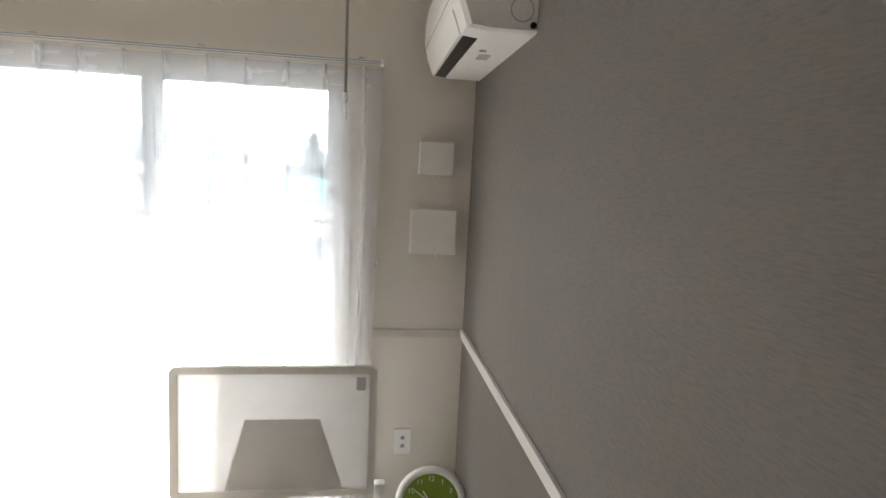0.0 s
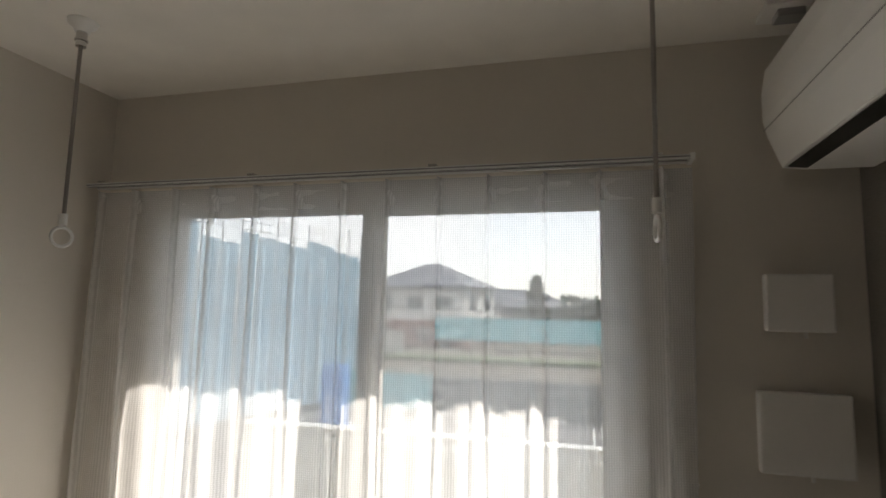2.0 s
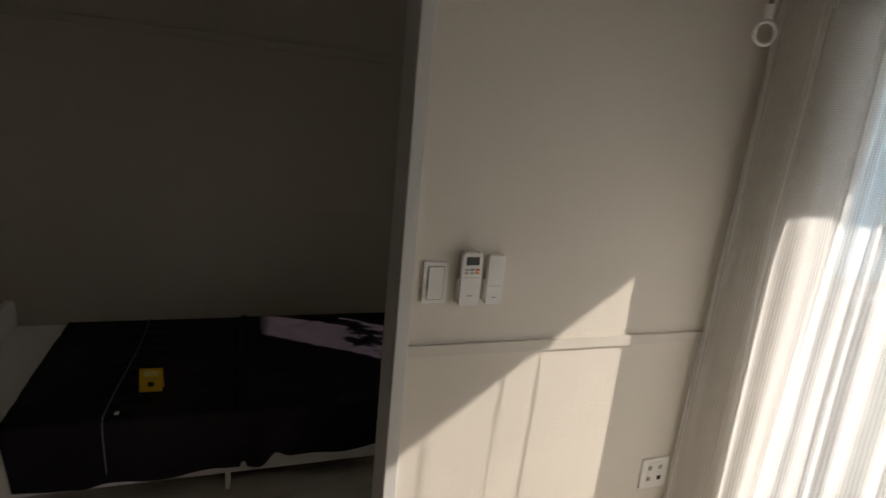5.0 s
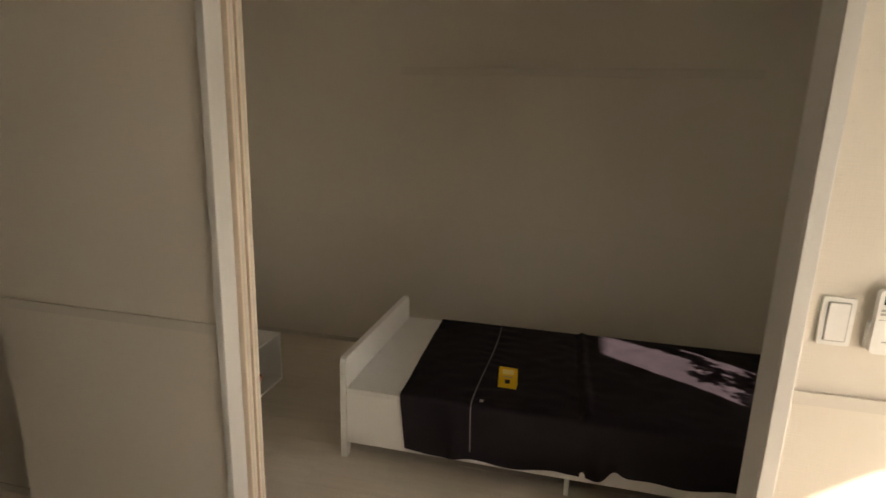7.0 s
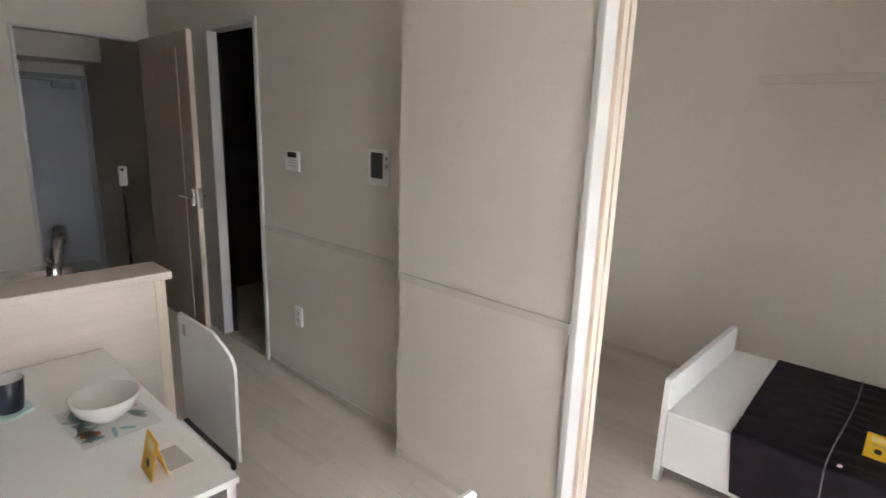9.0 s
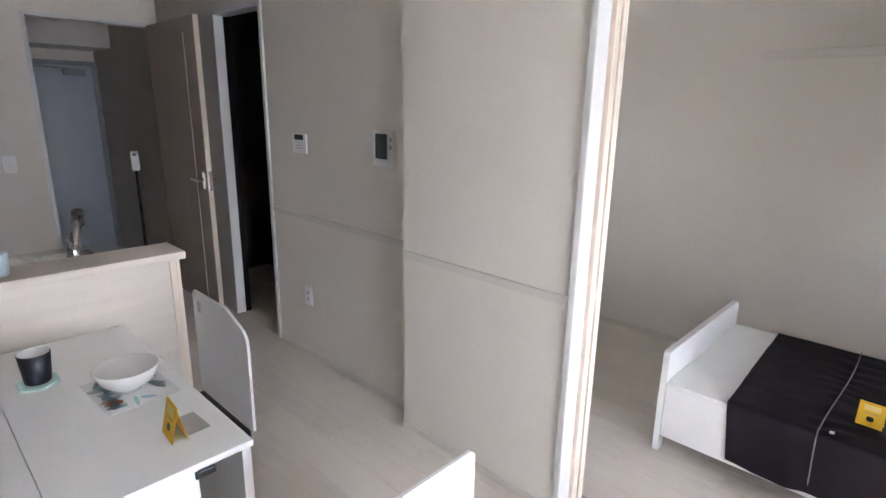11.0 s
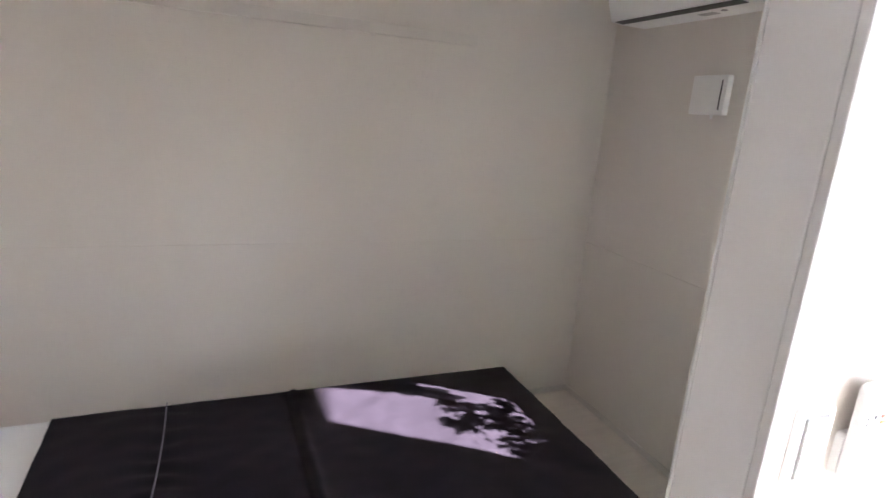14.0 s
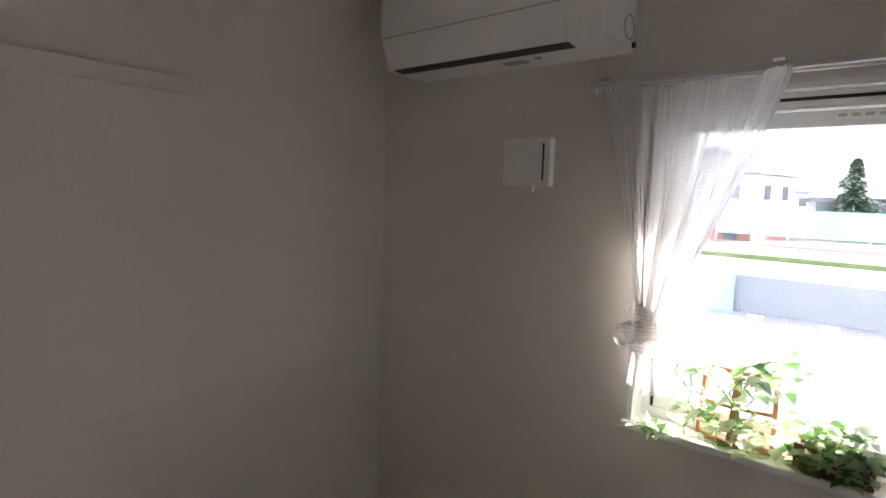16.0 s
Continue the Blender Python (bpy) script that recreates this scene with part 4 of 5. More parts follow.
foliage(pf, rnd, [((-0.74, 0.0, 1.0), (0.03, 0.012, 0.04)), ((-0.66, -0.005, 1.03), (0.04, 0.012, 0.05)), ((-0.6, 0.0, 1.0), (0.03, 0.012, 0.05)), ((-0.58, 0.01, 1.12), (0.04, 0.015, 0.015)), ((-0.84, -0.035, 0.93), (0.018, 0.008, 0.006)), ((-0.5, 0.01, 1.0), (0.035, 0.014, 0.04)), ((-0.54, 0.01, 1.16), (0.03, 0.015, 0.02)), ((-0.56, 0.02, 0.98), (0.03, 0.014, 0.03)), ((-0.64, 0.02, 0.975), (0.05, 0.014, 0.03)), ((-0.72, 0.0, 1.13), (0.03, 0.015, 0.02))], 270, 0.041, (LEAF, LEAFPALE))
pb = thing("planter_box", (-0.42, 0.02, 0.925), "brown wooden planter box overflowing with variegated ivy", "planter")
for q in ((-0.505, -0.345, -0.008, 0.0), (-0.505, -0.345, 0.046, 0.054)):
    part("board", box(B(), q[0], q[1], q[2], q[3], 0.926, 0.995, 0.001), TERRA, pb)
part("end_board", box(B(), -0.505, -0.497, 0.0005, 0.0455, 0.926, 0.995, 0.001), TERRA, pb)
part("end_board", box(B(), -0.353, -0.345, 0.0005, 0.0455, 0.926, 0.995, 0.001), TERRA, pb)
part("soil", bx(-0.496, -0.354, 0.0005, 0.0455, 0.95, 0.985), DARK, pb)
foliage(pb, rnd, [((-0.46, 0.01, 1.02), (0.03, 0.02, 0.02)), ((-0.4, 0.01, 1.025), (0.035, 0.02, 0.02)), ((-0.36, 0.0, 1.0), (0.02, 0.018, 0.016)), ((-0.44, -0.018, 0.965), (0.025, 0.005, 0.02)), ((-0.38, -0.018, 0.96), (0.02, 0.005, 0.02))], 230, 0.034, (LEAF, LEAFPALE))

# ---- dining corner ----
TZ = 0.7
tb = thing("dining_table", (1.55, -3.6, 0), "white folding board table with hinged leaf", "table")
part("tabletop", box(B(), 1.085, 1.52, -4.125, -3.068, TZ - 0.018, TZ, 0.002), BOARD, tb)
part("tabletop_leaf", box(B(), 1.522, 2.05, -4.125, -3.068, TZ - 0.018, TZ, 0.002), BOARD, tb)
part("front_panel", box(B(), 1.22, 1.95, -3.12, -3.104, 0.0, TZ - 0.019, 0.002), BOARD, tb)
part("back_panel", box(B(), 1.22, 1.95, -4.09, -4.074, 0.0, TZ - 0.019, 0.002), BOARD, tb)
part("gate_panel", box(B(), 1.095, 1.11, -3.42, -3.085, 0.0, TZ - 0.019, 0.002), BOARD, tb)
part("clip", box(B(), 1.19, 1.24, -3.066, -3.056, TZ - 0.035, TZ - 0.018, 0.002), DARK, tb)


def chair(m, label, low=0.0, group="dining chairs"):
    """Local: backrest panel in the plane y = 0, seat towards +y; x across."""
    c = thing("dining_chair", m.translation, label, "chair", group)
    def q(bm):
        bmesh.ops.transform(bm, matrix=m, verts=bm.verts[:])
        return bm
    fm = Matrix(((1, 0, 0, 0), (0, 0, -1, 0), (0, 1, 0, 0), (0, 0, 0, 1)))
    part("backrest", q(slab(B(), [(-0.225, -0.22), (0.22, -0.22), (0.225, -0.215), (0.225, 0.205), (0.21, 0.22), (-0.07 - 0.9 * low, 0.22), (-0.2 - 0.13 * low, 0.17), (-0.22, 0.145), (-0.225, 0.12)], 0.01, fm @ Matrix.Translation((0, 0.60 - low, 0)))), BOARD, c)
    part("back_band", q(box(B(), -0.205, 0.205, 0.001, 0.02, 0.345 - low, 0.375 - low, 0.003)), DARK, c, "black plastic edge strip")
    part("seat", q(box(B(), -0.2, 0.2, 0.021, 0.4, 0.345 - low, 0.375 - low, 0.004)), BOARD, c)
    for x in (-0.19, 0.175):
        part("side_panel", q(box(B(), x, x + 0.015, 0.0, 0.39, 0.0, 0.344 - low, 0.002)), BOARD, c)
    part("sticker", q(slab(B(), outline(0.028, 0.045, 0.001), 0.0006, fm @ Matrix.Translation((0.17, 0.76 - low, -0.0015)))), MIDGREY, c)
    return c


chair(Matrix.Translation((0.85, -3.79, 0)) @ Matrix.Rotation(radians(-90), 4, "Z"), "white board chair tucked beside the table")
chair(Matrix.Translation((0.925, -2.64, 0)) @ Matrix.Rotation(radians(180), 4, "Z"), "white board chair drawn up to the table", 0.12)

mat = thing("placemat", (1.22, -3.6, TZ), "leaf-printed paper placemat under the bowl", "placemat")
mm = Matrix.Translation((1.226, -3.572, TZ + 0.001)) @ Matrix.Rotation(radians(3), 4, "Z")
part("sheet", slab(B(), outline(0.2, 0.25, 0.003), 0.0012, mm), paint("placemat_paper", (0.72, 0.72, 0.7), 0.6, bump=0.0), mat)
cols = [paint("print_" + k, c, 0.6, bump=0.0) for k, c in (("teal", (0.32, 0.5, 0.52)), ("orange", (0.6, 0.28, 0.14)), ("sage", (0.35, 0.42, 0.36)), ("slate", (0.28, 0.34, 0.42)))]
for k in range(26):
    px, py = rnd.uniform(-0.1, 0.1), rnd.uniform(-0.125, 0.125)
    if abs(px) < 0.05 and abs(py) < 0.07:
        px = math.copysign(0.085, px)
    t = B()
    L, W = rnd.uniform(0.045, 0.085), rnd.uniform(0.012, 0.03)
    slab(t, [(L * math.cos(a) / 2, W * math.sin(a) / 2) for a in (2 * math.pi * i / 10 for i in range(10))], 0.0003, mm @ Matrix.Translation((max(-0.066, min(0.066, px)), max(-0.09, min(0.09, py)), 0.0014)) @ Matrix.Rotation(rnd.uniform(0, 3.1), 4, "Z"))
    part("printed_leaf", t, cols[k % 4], mat)
bw = thing("bowl", (1.226, -3.585, TZ), "large white ceramic bowl on a placemat", "bowl")
part("body", turned(B(), (1.226, -3.585, TZ + 0.002), ((0.0, 0.004), (0.04, 0.0), (0.045, 0.006), (0.075, 0.03), (0.09, 0.07), (0.088, 0.072), (0.072, 0.034), (0.04, 0.012), (0.0, 0.01)), 40), CERAMIC, bw, smooth=True)
co = thing("coaster", (1.415, -3.8, TZ), "mint green hexagonal coaster under the cup", "coaster")
part("disc", rod(B(), (1.415, -3.8, TZ + 0.0005), (1.415, -3.8, TZ + 0.008), 0.06, seg=6), MINT, co)
cu = thing("cup", (1.415, -3.8, TZ), "dark navy cup with a white inside on a coaster", "cup")
part("outer", turned(B(), (1.415, -3.8, TZ + 0.009), ((0.0, 0.0), (0.034, 0.0), (0.036, 0.004), (0.044, 0.095), (0.0425, 0.096)), 32), NAVY, cu, smooth=True)
part("inner", turned(B(), (1.415, -3.8, TZ + 0.009), ((0.0425, 0.0962), (0.041, 0.09), (0.033, 0.008), (0.0, 0.006)), 32), CERAMIC, cu, smooth=True)
tent_card(facing((1.242, -3.227, TZ + 0.001), (0.998, -0.06, 0)), 0.085, 0.1, "yellow folded tent card standing on the table")
tc = thing("leaflet", (1.17, -3.255, TZ), "small grey leaflet lying behind the card", "leaflet")
part("sheet", slab(B(), outline(0.06, 0.105, 0.001), 0.0008, Matrix.Translation((1.17, -3.255, TZ + 0.0006)) @ Matrix.Rotation(0.05, 4, "Z")), MIDGREY, tc)

# ---- kitchen peninsula ----
structure("wall_peninsula", [(0.86, XG, -4.27, -4.135, 0, 0.925)], COUNTERPANEL, "pale wood panelled half wall of the kitchen", "half wall")
structure("trim_peninsula", [(0.845, 0.86, -4.275, -4.128, 0, 0.925), (0.86, 0.885, -4.134, -4.128, 0.0, 0.925)], WOODEDGE, "pale wood corner strip of the half wall", "trim", 0.002)
ct = thing("counter_top", (1.6, -4.2, 0.95), "pale wood counter ledge above the half wall", "counter")
part("slab", box(B(), 0.825, XG - 0.001, -4.31, -4.105, 0.925, 0.957, 0.005), COUNTERPANEL, ct)
kc = thing("kitchen_unit", (1.6, -4.6, 0), "kitchen base unit with a steel sink", "kitchen unit")
part("body", box(B(), 0.9, XG - 0.002, -4.93, -4.275, 0.0, 0.82, 0.003), BOARD, kc)
wt = B()
for a in ((0.88, 1.0, -4.95, -4.272, 0.82, 0.85), (1.55, XG - 0.002, -4.95, -4.272, 0.82, 0.85), (1.0, 1.55, -4.4, -4.272, 0.82, 0.85), (1.0, 1.55, -4.95, -4.85, 0.82, 0.85)):
    box(wt, *a)
part("worktop", wt, METAL, kc, "stainless steel worktop")
sk = B()
for a in ((1.0, 1.55, -4.85, -4.4, 0.823, 0.826), (1.0, 1.004, -4.85, -4.4, 0.826, 0.85), (1.546, 1.55, -4.85, -4.4, 0.826, 0.85)):
    box(sk, *a)
part("sink", sk, METAL, kc)
fc = thing("faucet", (1.16, -4.34, 0.85), "chrome single-lever kitchen faucet", "faucet")
part("base", turned(B(), (1.16, -4.36, 0.851), ((0.0, 0.0), (0.03, 0.0), (0.03, 0.02), (0.024, 0.03), (0.024, 0.12), (0.02, 0.135), (0.0, 0.14)), 24), CHROME, fc, smooth=True)
sp = B()
rod(sp, (1.16, -4.36, 0.94), (1.1, -4.5, 1.09), 0.024, 0.021)
rod(sp, (1.1, -4.49, 1.1), (1.09, -4.525, 1.04), 0.022, 0.019)
part("spout", sp, CHROME, fc, smooth=True)
part("lever", rod(B(), (1.16, -4.36, 0.985), (1.19, -4.3, 1.03), 0.008, 0.006), METAL, fc, smooth=True)
mg = thing("mug", (1.43, -4.2, 0.957), "pale blue-grey mug on the counter ledge", "mug")
part("body", turned(B(), (1.425, -4.2, 0.958), ((0.0, 0.0), (0.034, 0.0), (0.038, 0.005), (0.04, 0.08), (0.037, 0.081), (0.035, 0.01), (0.0, 0.008)), 30), MUGBLUE, mg, smooth=True)

# ---- corner by the window: television, low board, clock ----
lb = thing("tv_board", (1.7, -0.45, 0), "low white board stand under the television", "tv stand")
part("top", box(B(), 1.1, 2.3, -0.62, -0.15, 0.062, 0.08, 0.003), BOARD, lb)
part("side", box(B(), 1.1, 1.118, -0.62, -0.15, 0.0, 0.061, 0.002), BOARD, lb)
part("side", box(B(), 2.282, 2.3, -0.62, -0.15, 0.0, 0.061, 0.002), BOARD, lb)
part("back", box(B(), 1.119, 2.281, -0.168, -0.152, 0.0, 0.061, 0.002), BOARD, lb)
SCREEN = sheer("pale_screen", (0.9, 0.9, 0.89), 0.0, 3.0, 0, 0.36, 0.0)
RIM = sheer("pale_rim", (0.72, 0.7, 0.66), 0.0, 3.0, 0, 0.28, 0.0)
tv = thing("television", (1.6, -0.4, 0.22), "white mock television with rounded frame", "television")
tm = facing((1.588, -0.4, 0.638), (0.0, -1, 0.03))
part("frame", slab(B(), outline(0.74, 0.505, 0.03), 0.02, tm, outline(0.685, 0.45, 0.008)), RIM, tv)
scr = part("screen", slab(B(), outline(0.685, 0.45, 0.008), 0.008, tm @ Matrix.Translation((0, 0, 0.004))), SCREEN, tv)
part("sticker", slab(B(), outline(0.034, 0.05, 0.001), 0.0008, tm @ Matrix.Translation((0.31, 0.185, 0.0125))), MIDGREY, scr, "small grey corner sticker")
# slightly darker trapezoid laid on for the stand showing through the screen
part("stand_shape", slab(B(), [(-0.2, -0.222), (0.23, -0.222), (0.14, 0.05), (-0.13, 0.05)], 0.0006, tm @ Matrix.Translation((0.02, 0, 0.0125))), sheer("stand_show_through", (0.8, 0.785, 0.76), 0.0, 3.0, 0, 0.55, 0.0), scr)
part("foot", box(B(), 1.45, 1.73, -0.46, -0.33, 0.081, 0.095, 0.003), PLASTIC2, tv)
part("neck", box(B(), 1.54, 1.64, -0.4, -0.385, 0.095, 0.46, 0.003), PLASTIC2, tv)
bk = thing("white_panel", (2.02, -0.36, 0.22), "narrow white board upright beside the television", "board")
part("board", box(B(), 1.96, 2.0, -0.4, -0.36, 0.081, 0.41, 0.002), BOARD, bk)
ck = thing("clock", (2.19, -0.3, 0.22), "round wall clock with green dial leaning on the stand", "clock")
cm = facing((2.205, -0.25, 0.232), (-0.05, -1, 0.25))
part("rim", ring(B(), cm.translation, cm.to_3x3() @ Vector((0, 0, 1)), 0.135, 0.017, 48, 10), PLASTIC, ck, "white round rim", True)
part("dial", slab(B(), [(0.128 * math.cos(2 * math.pi * i / 40), 0.128 * math.sin(2 * math.pi * i / 40)) for i in range(40)], 0.004, cm), GREEN, ck, "green dial")
for k in range(1, 13):
    fc2 = bpy.data.curves.new("numeral", "FONT")
    fc2.body, fc2.size, fc2.align_x, fc2.align_y, fc2.extrude = str(k), 0.03, "CENTER", "CENTER", 0.0003
    tmp = bpy.data.objects.new("numeral", fc2)
    scene.collection.objects.link(tmp)
    bpy.context.view_layer.update()
    me = bpy.data.meshes.new_from_object(tmp.evaluated_get(bpy.context.evaluated_depsgraph_get()))
    bpy.data.objects.remove(tmp)
    me.materials.clear()
    me.materials.append(PLASTIC)
    o = new("numeral", me)
    a = math.pi / 2 - 2 * math.pi * k / 12
    me.transform(cm @ Matrix.Translation((0.098 * math.cos(a), 0.098 * math.sin(a), 0.0052)))
    o.parent = ck
    o.matrix_parent_inverse = ck.matrix_world.inverted()
for a, L, wd in ((radians(125), 0.06, 0.006), (radians(143), 0.085, 0.004)):
    part("clock_hand", slab(B(), [(-0.01, -wd / 2), (L, -wd / 2), (L, wd / 2), (-0.01, wd / 2)], 0.001, cm @ Matrix.Translation((0, 0, 0.006)) @ Matrix.Rotation(a, 4, "Z")), PLASTIC, ck)

# ---- outside ----
GZ = -3.2
ASPHALT = paint("asphalt", (0.04, 0.04, 0.045), 0.85, vary=0.25, scale=0.6, grain=30, bump=0.3)
PALEROAD = paint("pale_road", (0.11, 0.11, 0.115), 0.85, vary=0.12, scale=0.5, grain=20, bump=0.2)
CONC = paint("concrete", (0.13, 0.14, 0.145), 0.85, vary=0.15, scale=0.8, grain=15, bump=0.2, stretch=(1, 1, 2))
SOIL = paint("dry_field", (0.085, 0.07, 0.05), 0.95, vary=0.35, scale=0.4, grain=5, bump=0.5)
GRASS = paint("grass_strip", (0.07, 0.1, 0.035), 0.95, vary=0.4, scale=2, grain=12, bump=0.5)
LINE = paint("road_paint", (0.6, 0.6, 0.58), 0.7, vary=0.08, bump=0.1)
TEAL = paint("teal_net", (0.16, 0.42, 0.47), 0.8, vary=0.15, scale=0.6, grain=8, bump=0.2, spread=0.3)
NET = paint("blue_net", (0.3, 0.45, 0.55), 0.8, spread=0.4, vary=0.18, scale=0.6, grain=8, bump=0.2, stretch=(1, 1, 0.3))
HWHITE = paint("house_white", (0.5, 0.485, 0.47), 0.8, vary=0.06, scale=1, grain=10)
HRED = paint("house_red", (0.2, 0.085, 0.07), 0.8, vary=0.15, scale=1, grain=10)
ROOF = paint("roof_slate", (0.14, 0.15, 0.18), 0.7, vary=0.2, scale=1, grain=8)
HGREY = paint("house_grey", (0.3, 0.32, 0.35), 0.8, vary=0.1, scale=1, grain=10)
DARKGLASS = paint("far_window", (0.05, 0.06, 0.07), 0.15, bump=0.0)
BALC = paint("balcony_white", (0.72, 0.72, 0.7), 0.6, vary=0.04, grain=40)

structure("ground", [(-500, 500, 0.3, 900, GZ - 0.3, GZ)], SOIL, "open ground reaching to the horizon", "ground")
structure("road", [(-70, 70, 3.0, 16.6, GZ + 0.004, GZ + 0.03)], ASPHALT, "dark asphalt yard below the house", "road")
structure("pavement", [(-70, 70, 16.6, 24.5, GZ + 0.004, GZ + 0.05)], PALEROAD, "pale sunlit parking lane", "road")
structure("retaining_wall", [(-9.5, 70, 24.5, 24.8, GZ, -1.56)], CONC, "concrete retaining wall behind the parking lane", "wall", 0.03)
structure("field", [(-60, 90, 24.8, 62, GZ + 0.01, -1.65)], SOIL, "raised dry field behind the retaining wall", "ground")
structure("grass_strip", [(-60, 90, 33.0, 35.5, -1.65, -1.4)], GRASS, "weedy green strip across the field", "grass")
for i in range(16):
    x = -18 + 2.5 * i
    pl = thing("parking_mark", (x, 18.2, GZ + 0.05), "white painted parking mark on the pavement", "road marking", "parking marks")
    part("line", bx(x - 0.22, x - 0.12, 18.0, 23.2, GZ + 0.052, GZ + 0.058), LINE, pl)
    part("line", bx(x + 0.12, x + 0.22, 18.0, 23.2, GZ + 0.052, GZ + 0.058), LINE, pl)
    part("line_end", bx(x - 0.12, x + 0.12, 17.88, 18.0, GZ + 0.052, GZ + 0.058), LINE, pl)
    ws = thing("wheel_stop", (x + 1.2, 18.7, GZ), "pale concrete wheel stop", "wheel stop", "wheel stops")
    part("block", box(B(), x + 0.6, x + 1.2, 23.3, 23.45, GZ + 0.05, GZ + 0.17, 0.02), LINE, ws)
nf = thing("net_fence", (10, 47, -1.8), "long pale blue net fence across the field", "fence")
for i in range(18):
    x = -12 + 5 * i
    part("post", rod(B(), (x, 47, -1.9), (x, 47, 1.05), 0.05, seg=8), GREYALU, nf)
    part("net", box(B(), x + 0.06, x + 4.94, 46.98, 47.02, -1.0, 1.0), TEAL, nf)


def house(at, turn, w, d, h, rise, lower, upper, label, split=0.5, ridge=0.22):
    m = Matrix.Translation(at) @ Matrix.Rotation(radians(turn), 4, "Z")
    hs = thing("house", at, label, "house", "houses beyond the field")
    def q(bm):
        bmesh.ops.transform(bm, matrix=m, verts=bm.verts[:])
        return bm
    zs = h * split
    wl = part("lower_wall", q(bx(-w / 2, w / 2, -d / 2, d / 2, 0, zs)), lower, hs)
    wu = part("upper_wall", q(bx(-w / 2 - 0.02, w / 2 + 0.02, -d / 2 - 0.02, d / 2 + 0.02, zs, h)), upper, hs)
    r = B()
    e = 0.6
    pts = [(-w / 2 - e, -d / 2 - e, h), (w / 2 + e, -d / 2 - e, h), (w / 2 + e, d / 2 + e, h), (-w / 2 - e, d / 2 + e, h)]
    v = [r.verts.new(p) for p in pts]
    u = [r.verts.new((x, y, z - 0.2)) for x, y, z in pts]
    k = [r.verts.new((-w * ridge, 0, h + rise)), r.verts.new((w * ridge, 0, h + rise))]
    for f in ((v[0], v[1], k[1], k[0]), (v[1], v[2], k[1]), (v[2], v[3], k[0], k[1]), (v[3], v[0], k[0]), (u[3], u[2], u[1], u[0])):
        r.faces.new(f)
    for i in range(4):
        j = (i + 1) % 4
        r.faces.new((u[i], u[j], v[j], v[i]))
    part("roof", q(r), ROOF, hs)
    for s, zc, pw in ((-0.3, zs * 0.5, wl), (0.12, zs * 0.5, wl), (-0.3, (zs + h) / 2, wu), (0.02, (zs + h) / 2, wu), (0.32, (zs + h) / 2, wu)):
        x = s * w
        wo = part("window", q(bx(x - 0.8, x + 0.8, -d / 2 - 0.08, -d / 2 - 0.021, zc - 0.6, zc + 0.6)), DARKGLASS, pw)
    for s in (-0.2, 0.25):
        part("window", q(bx(w / 2 + 0.021, w / 2 + 0.08, s * d - 0.6, s * d + 0.6, (zs + h) / 2 - 0.6, (zs + h) / 2 + 0.6)), DARKGLASS, wu)
    part("entrance", q(bx(w * 0.3, w * 0.3 + 1.0, -d / 2 - 0.08, -d / 2 - 0.005, 0.05, 2.1)), DARKGLASS, wl)


house((-14.0, 53, -2.0), -12, 10.5, 8, 6.0, 2.5, HRED, HWHITE, "two-storey house, white above a red base", 0.45, 0.06)
house((-4.6, 66, -2.0), 8, 7, 7, 4.2, 1.6, HGREY, HGREY, "grey distant house with hipped slate roof")
house((-9.3, 80, -2.0), -5, 8, 7, 5.0, 2.0, HWHITE, HWHITE, "white distant house with hipped slate roof")
house((3.5, 78, -2.0), 5, 8, 7, 4.0, 1.6, HGREY, HWHITE, "white and grey distant house with slate roof")
house((12, 74, -2.0), -6, 9, 7, 4.2, 1.8, HWHITE, HWHITE, "white distant house with hipped slate roof")
house((24, 76, -2.0), 4, 9, 8, 4.4, 1.8, HGREY, HGREY, "grey distant house with dark hipped roof")


def conifer(at, h, r, seed):
    rn = random.Random(seed)
    t = thing("conifer_tree", at, "tall dark conifer beyond the field", "tree")
    a = Vector(at)
    part("trunk", rod(B(), a, a + Vector((0, 0, h * 0.9)), 0.25, 0.05, 10), TERRA, t)
    bm = B()
    for k in range(46):
        f = (k / 45) ** 0.9
        z = h * (0.1 + 0.88 * f)
        reach = (r * (1 - f) ** 0.75 + 0.12) * rn.uniform(0.55, 1.2)
        for b in range(rn.randint(9, 13)):
            g = rn.uniform(0, 2 * math.pi)
            L = reach * rn.uniform(0.6, 1.15)
            for q in range(14):
                d = L * (q + rn.random()) / 14
                p = a + Vector((d * math.cos(g) + rn.gauss(0, 0.07), d * math.sin(g) + rn.gauss(0, 0.07), z - 0.22 * d + rn.gauss(0, 0.07)))
                leaf_mesh(bm, p, (math.cos(g + rn.uniform(-1, 1)), math.sin(g + rn.uniform(-1, 1)), rn.uniform(-0.5, 0.3)), (0, 0, 1), rn.uniform(0.2, 0.48), 0.2)
    part("crown", bm, LEAFDARK, t)


LEAFDARK = paint("conifer_green", (0.045, 0.075, 0.04), 0.7, vary=0.3, scale=2)
conifer((-4.0, 60, -2.0), 7.8, 3.1, 5)
hedge = B()
rn = random.Random(8)
for k in range(7000):
    x = rn.uniform(-1.5, 55)
    crest = 3.2 + 0.9 * noise.noise(Vector((x * 0.35, 0, 2))) + 0.5 * noise.noise(Vector((x * 1.3, 0, 5)))
    p = Vector((x, rn.uniform(60, 64), -1.65 + (crest + 1.65) * rn.random() ** 0.7))
    leaf_mesh(hedge, p, (rn.uniform(-1, 1), rn.uniform(-1, 1), rn.uniform(0, 1)), (0, 0, 1), 0.75, 0.5)
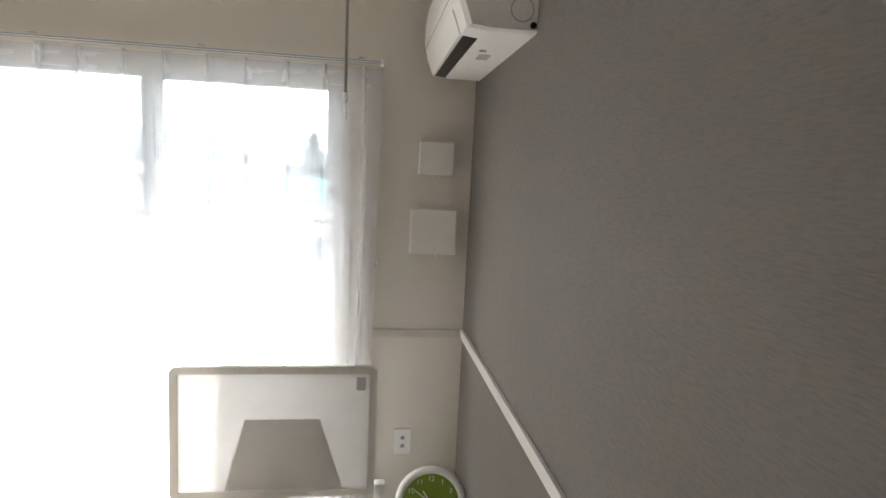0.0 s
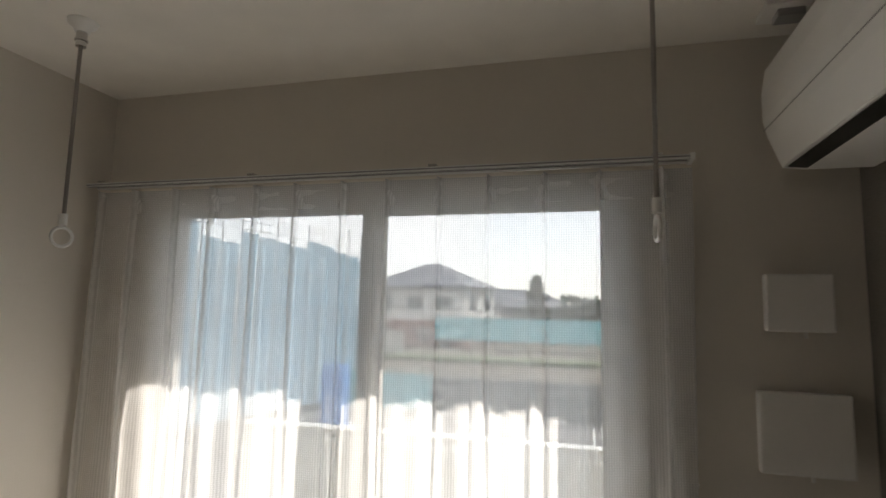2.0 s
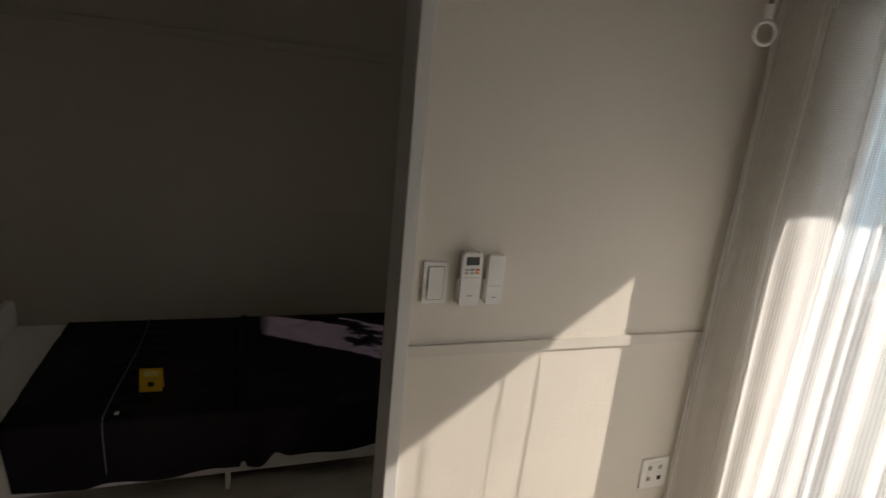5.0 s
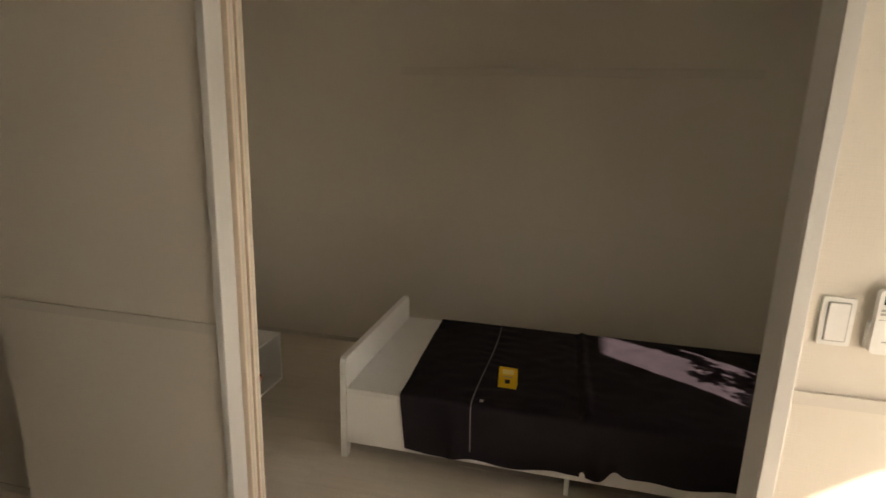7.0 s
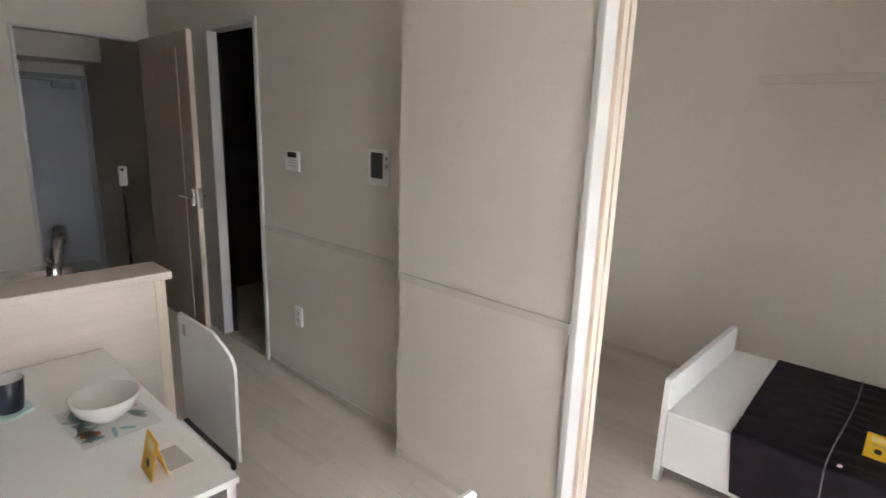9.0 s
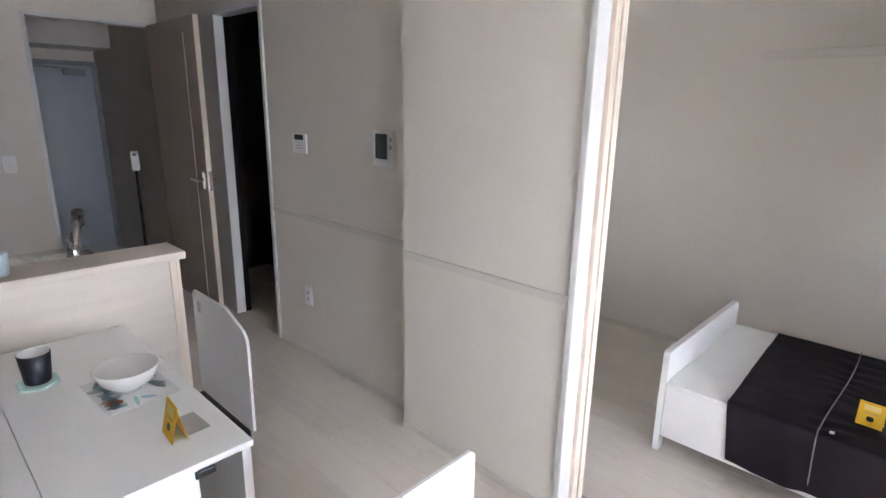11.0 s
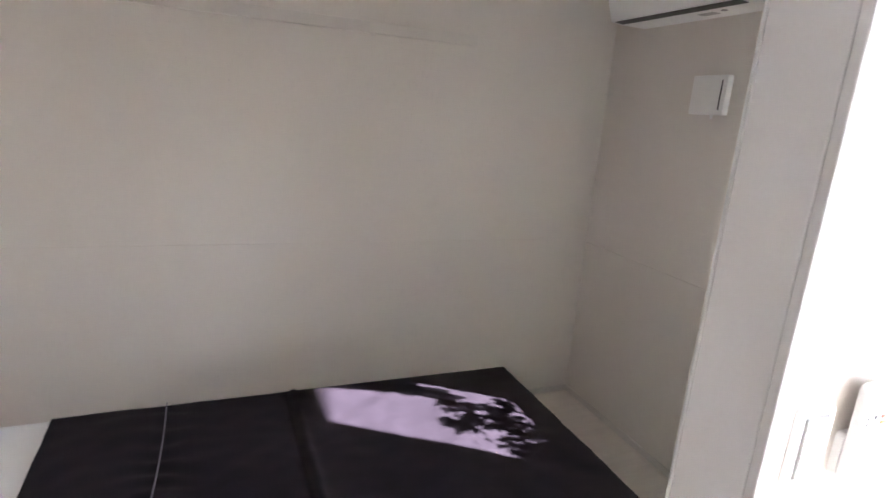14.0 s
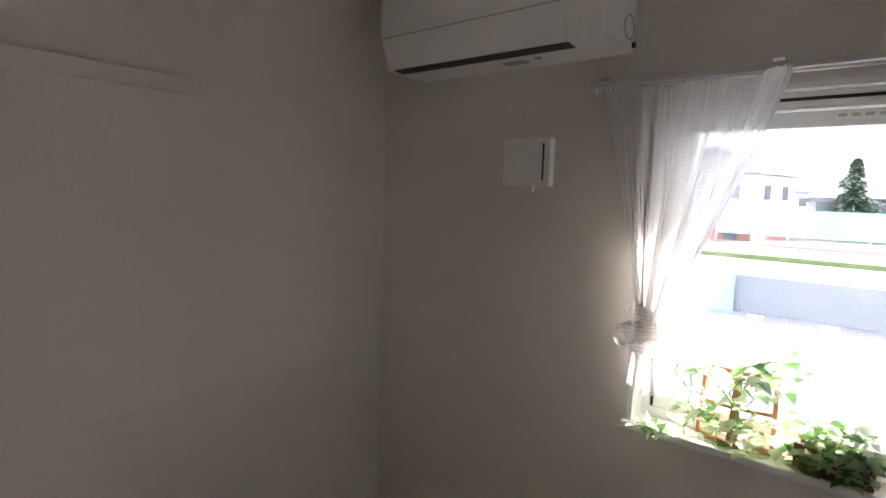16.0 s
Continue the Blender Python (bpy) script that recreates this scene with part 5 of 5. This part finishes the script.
tagged(link("hedge", hedge, LEAFDARK), "dark line of trees and bushes beyond the field", "hedge", kind="stuff")

# half-built house wrapped in blue sheets
bb = thing("scaffolded_building", (-12, 21, GZ), "half-built house behind scaffolding and pale blue sheets", "building")
P, Q = Vector((-13.5, 14.5)), Vector((-9.6, 27.0))
n_bays = 7
tops = (5.0, 4.35, 4.75, 4.55, 4.8, 4.45, 4.2)
for i in range(n_bays):
    a, b = P + (Q - P) * (i / n_bays), P + (Q - P) * ((i + 1) / n_bays)
    for half in range(2):
        c0, c1 = a + (b - a) * (0.5 * half + 0.01), a + (b - a) * (0.5 * half + 0.49)
        t = B()
        vs = []
        for k in range(9):
            c = c0 + (c1 - c0) * k / 8
            off = 0.03 * math.sin(k * 1.9 + i + 2 * half)
            vs.append([t.verts.new((c.x + off * (1 + 0.6 * math.sin(z)), c.y, z)) for z in (GZ + 0.3, -1.0, 1.2, 3.2, tops[i] - 0.1 * half)])
        for v0, v1 in zip(vs, vs[1:]):
            for q in range(4):
                t.faces.new((v0[q], v1[q], v1[q + 1], v0[q + 1]))
        part("blue_sheet", t, NET, bb)
for i in range(2 * n_bays + 1):
    c = P + (Q - P) * (i / (2 * n_bays))
    part("scaffold_pole", rod(B(), (c.x + 0.1, c.y, GZ), (c.x + 0.1, c.y, 5.75 + 0.35 * math.sin(i * 2.4) - 0.04 * i), 0.03, seg=8), GREYALU, bb)
for z in (1.5, 3.2, 4.9, 5.25, 5.5):
    part("scaffold_rail", rod(B(), (P.x + 0.14, P.y, z), (Q.x + 0.14, Q.y, z - 0.1), 0.02, seg=8), GREYALU, bb)
for i in range(n_bays):
    c0, c1 = P + (Q - P) * (i / n_bays), P + (Q - P) * ((i + 1) / n_bays)
    part("brace", rod(B(), (c0.x - 0.5, c0.y, 4.2), (c1.x - 0.5, c1.y, 5.9), 0.02, seg=6), GREYALU, bb)
wf = thing("site_fence", (-13, 35, -1.65), "low white corrugated site fence on the field", "fence")
for i in range(5):
    t = B()
    for k in range(6):
        x = -15.2 + 0.86 * i + 0.14 * k
        box(t, x, x + 0.1, 34.97, 35.0, -1.65, 0.2)
        box(t, x + 0.1, x + 0.14, 35.0, 35.03, -1.65, 0.2)
    part("fence_panel", t, HWHITE, wf)
tn = thing("low_net", (-8.5, 24.1, GZ), "low teal net beside the retaining wall", "net")
for i in range(4):
    x = -12.4 + 1.7 * i
    part("post", rod(B(), (x, 24.2, GZ), (x, 24.2, -1.4), 0.025, seg=8), GREYALU, tn)
    part("net", box(B(), x + 0.03, x + 1.67, 24.19, 24.21, GZ + 0.05, -1.45), TEAL, tn)
part("inner_wall", bx(-22, -14.6, 15, 27, GZ, 4.0), HWHITE, bb)
bs = thing("blue_barrel_stack", (-7.6, 19, GZ), "bright blue site tarpaulin cover beyond the balcony", "tarpaulin")
part("cover", box(B(), -8.6, -7.7, 18.5, 19.3, GZ + 0.05, -0.6, 0.05), paint("bright_blue", (0.12, 0.28, 0.6), 0.6), bs)

# balcony
structure("balcony_floor", [(-0.2, 2.7, 0.16, 1.3, -0.25, -0.08)], CONC, "grey balcony floor", "balcony")
pr = thing("balcony_parapet", (1.2, 1.2, -0.1), "balcony wall with white slatted top rail", "balcony")
part("wall", box(B(), -0.2, 2.7, 1.18, 1.3, -0.25, 0.93, 0.004), BALC, pr)
part("top_rail", box(B(), -0.2, 2.7, 1.19, 1.29, 0.985, 1.005, 0.004), BALC, pr)
slat_mesh = bpy.data.meshes.new("slat")
t = bx(-0.007, 0.007, 1.2, 1.212, 0.93, 0.985)
t.to_mesh(slat_mesh)
t.free()
slat_mesh.materials.append(BALC)
for i in range(115):
    o = new("slat", slat_mesh)
    o.location.x = -0.18 + 0.025 * i
    o.parent = pr
    o.matrix_parent_inverse = pr.matrix_world.inverted()
# unseen overhang; the bedroom-side box is added to set the bed's sun patch
structure("window_overhang", [(0.8, 2.9, 0.201, 1.2, 2.32, 2.55), (-2.6, 0.8, 0.201, 1.2, 2.41, 2.6)], BALC, "unseen overhang above the windows that cuts off the sun", "balcony")
structure("wall_outside", [(-2.1, 2.5, 0.162, 0.2, H, 5.5), (-2.1, 2.5, 0.162, 0.2, GZ, -0.3)], BALC, "plain outer wall of the house", "wall")

# ---- floors, last ----
structure("floor", [(-2.1, 2.5, YB - 0.1, 0.0, -0.15, -0.006), (-0.27, 1.05, -8.9, YB - 0.1, -0.3, -0.15)], GROOVE, "pale plank floor", "floor")
fl = bpy.data.objects["floor"]
shared = {}
def plank(x0, x1, y0, y1):
    key = (round(x1 - x0, 3), round(y1 - y0, 3))
    if key not in shared:
        me = bpy.data.meshes.new("plank")
        t = B()
        w_, l_ = x1 - x0 - 0.0014, y1 - y0 - 0.0014
        box(t, -w_ / 2, w_ / 2, -l_ / 2, l_ / 2, -0.005, 0.0, 0.0008)
        t.to_mesh(me)
        t.free()
        me.materials.append(PLANK)
        shared[key] = me
    o = new("plank", shared[key])
    o.parent = fl
    o.location = ((x0 + x1) / 2, (y0 + y1) / 2, 0)


def lay(xa, xb, ya, yb, width=0.152, length=1.21):
    x, k = xa, 0
    while x < xb - 0.001:
        xe = min(xb, x + width)
        y = ya - (0, 0.4, 0.8)[k % 3]
        while y < yb - 0.001:
            ye = min(yb, y + length)
            if ye > ya + 0.001:
                plank(x, xe, max(ya, y), ye)
            y += length
        x, k = xe, k + 1


lay(-0.076, XG, YB, 0.0)
lay(XB, -0.076, -3.98, 0.0)
lay(-1.65, -0.076, YB, -4.1)
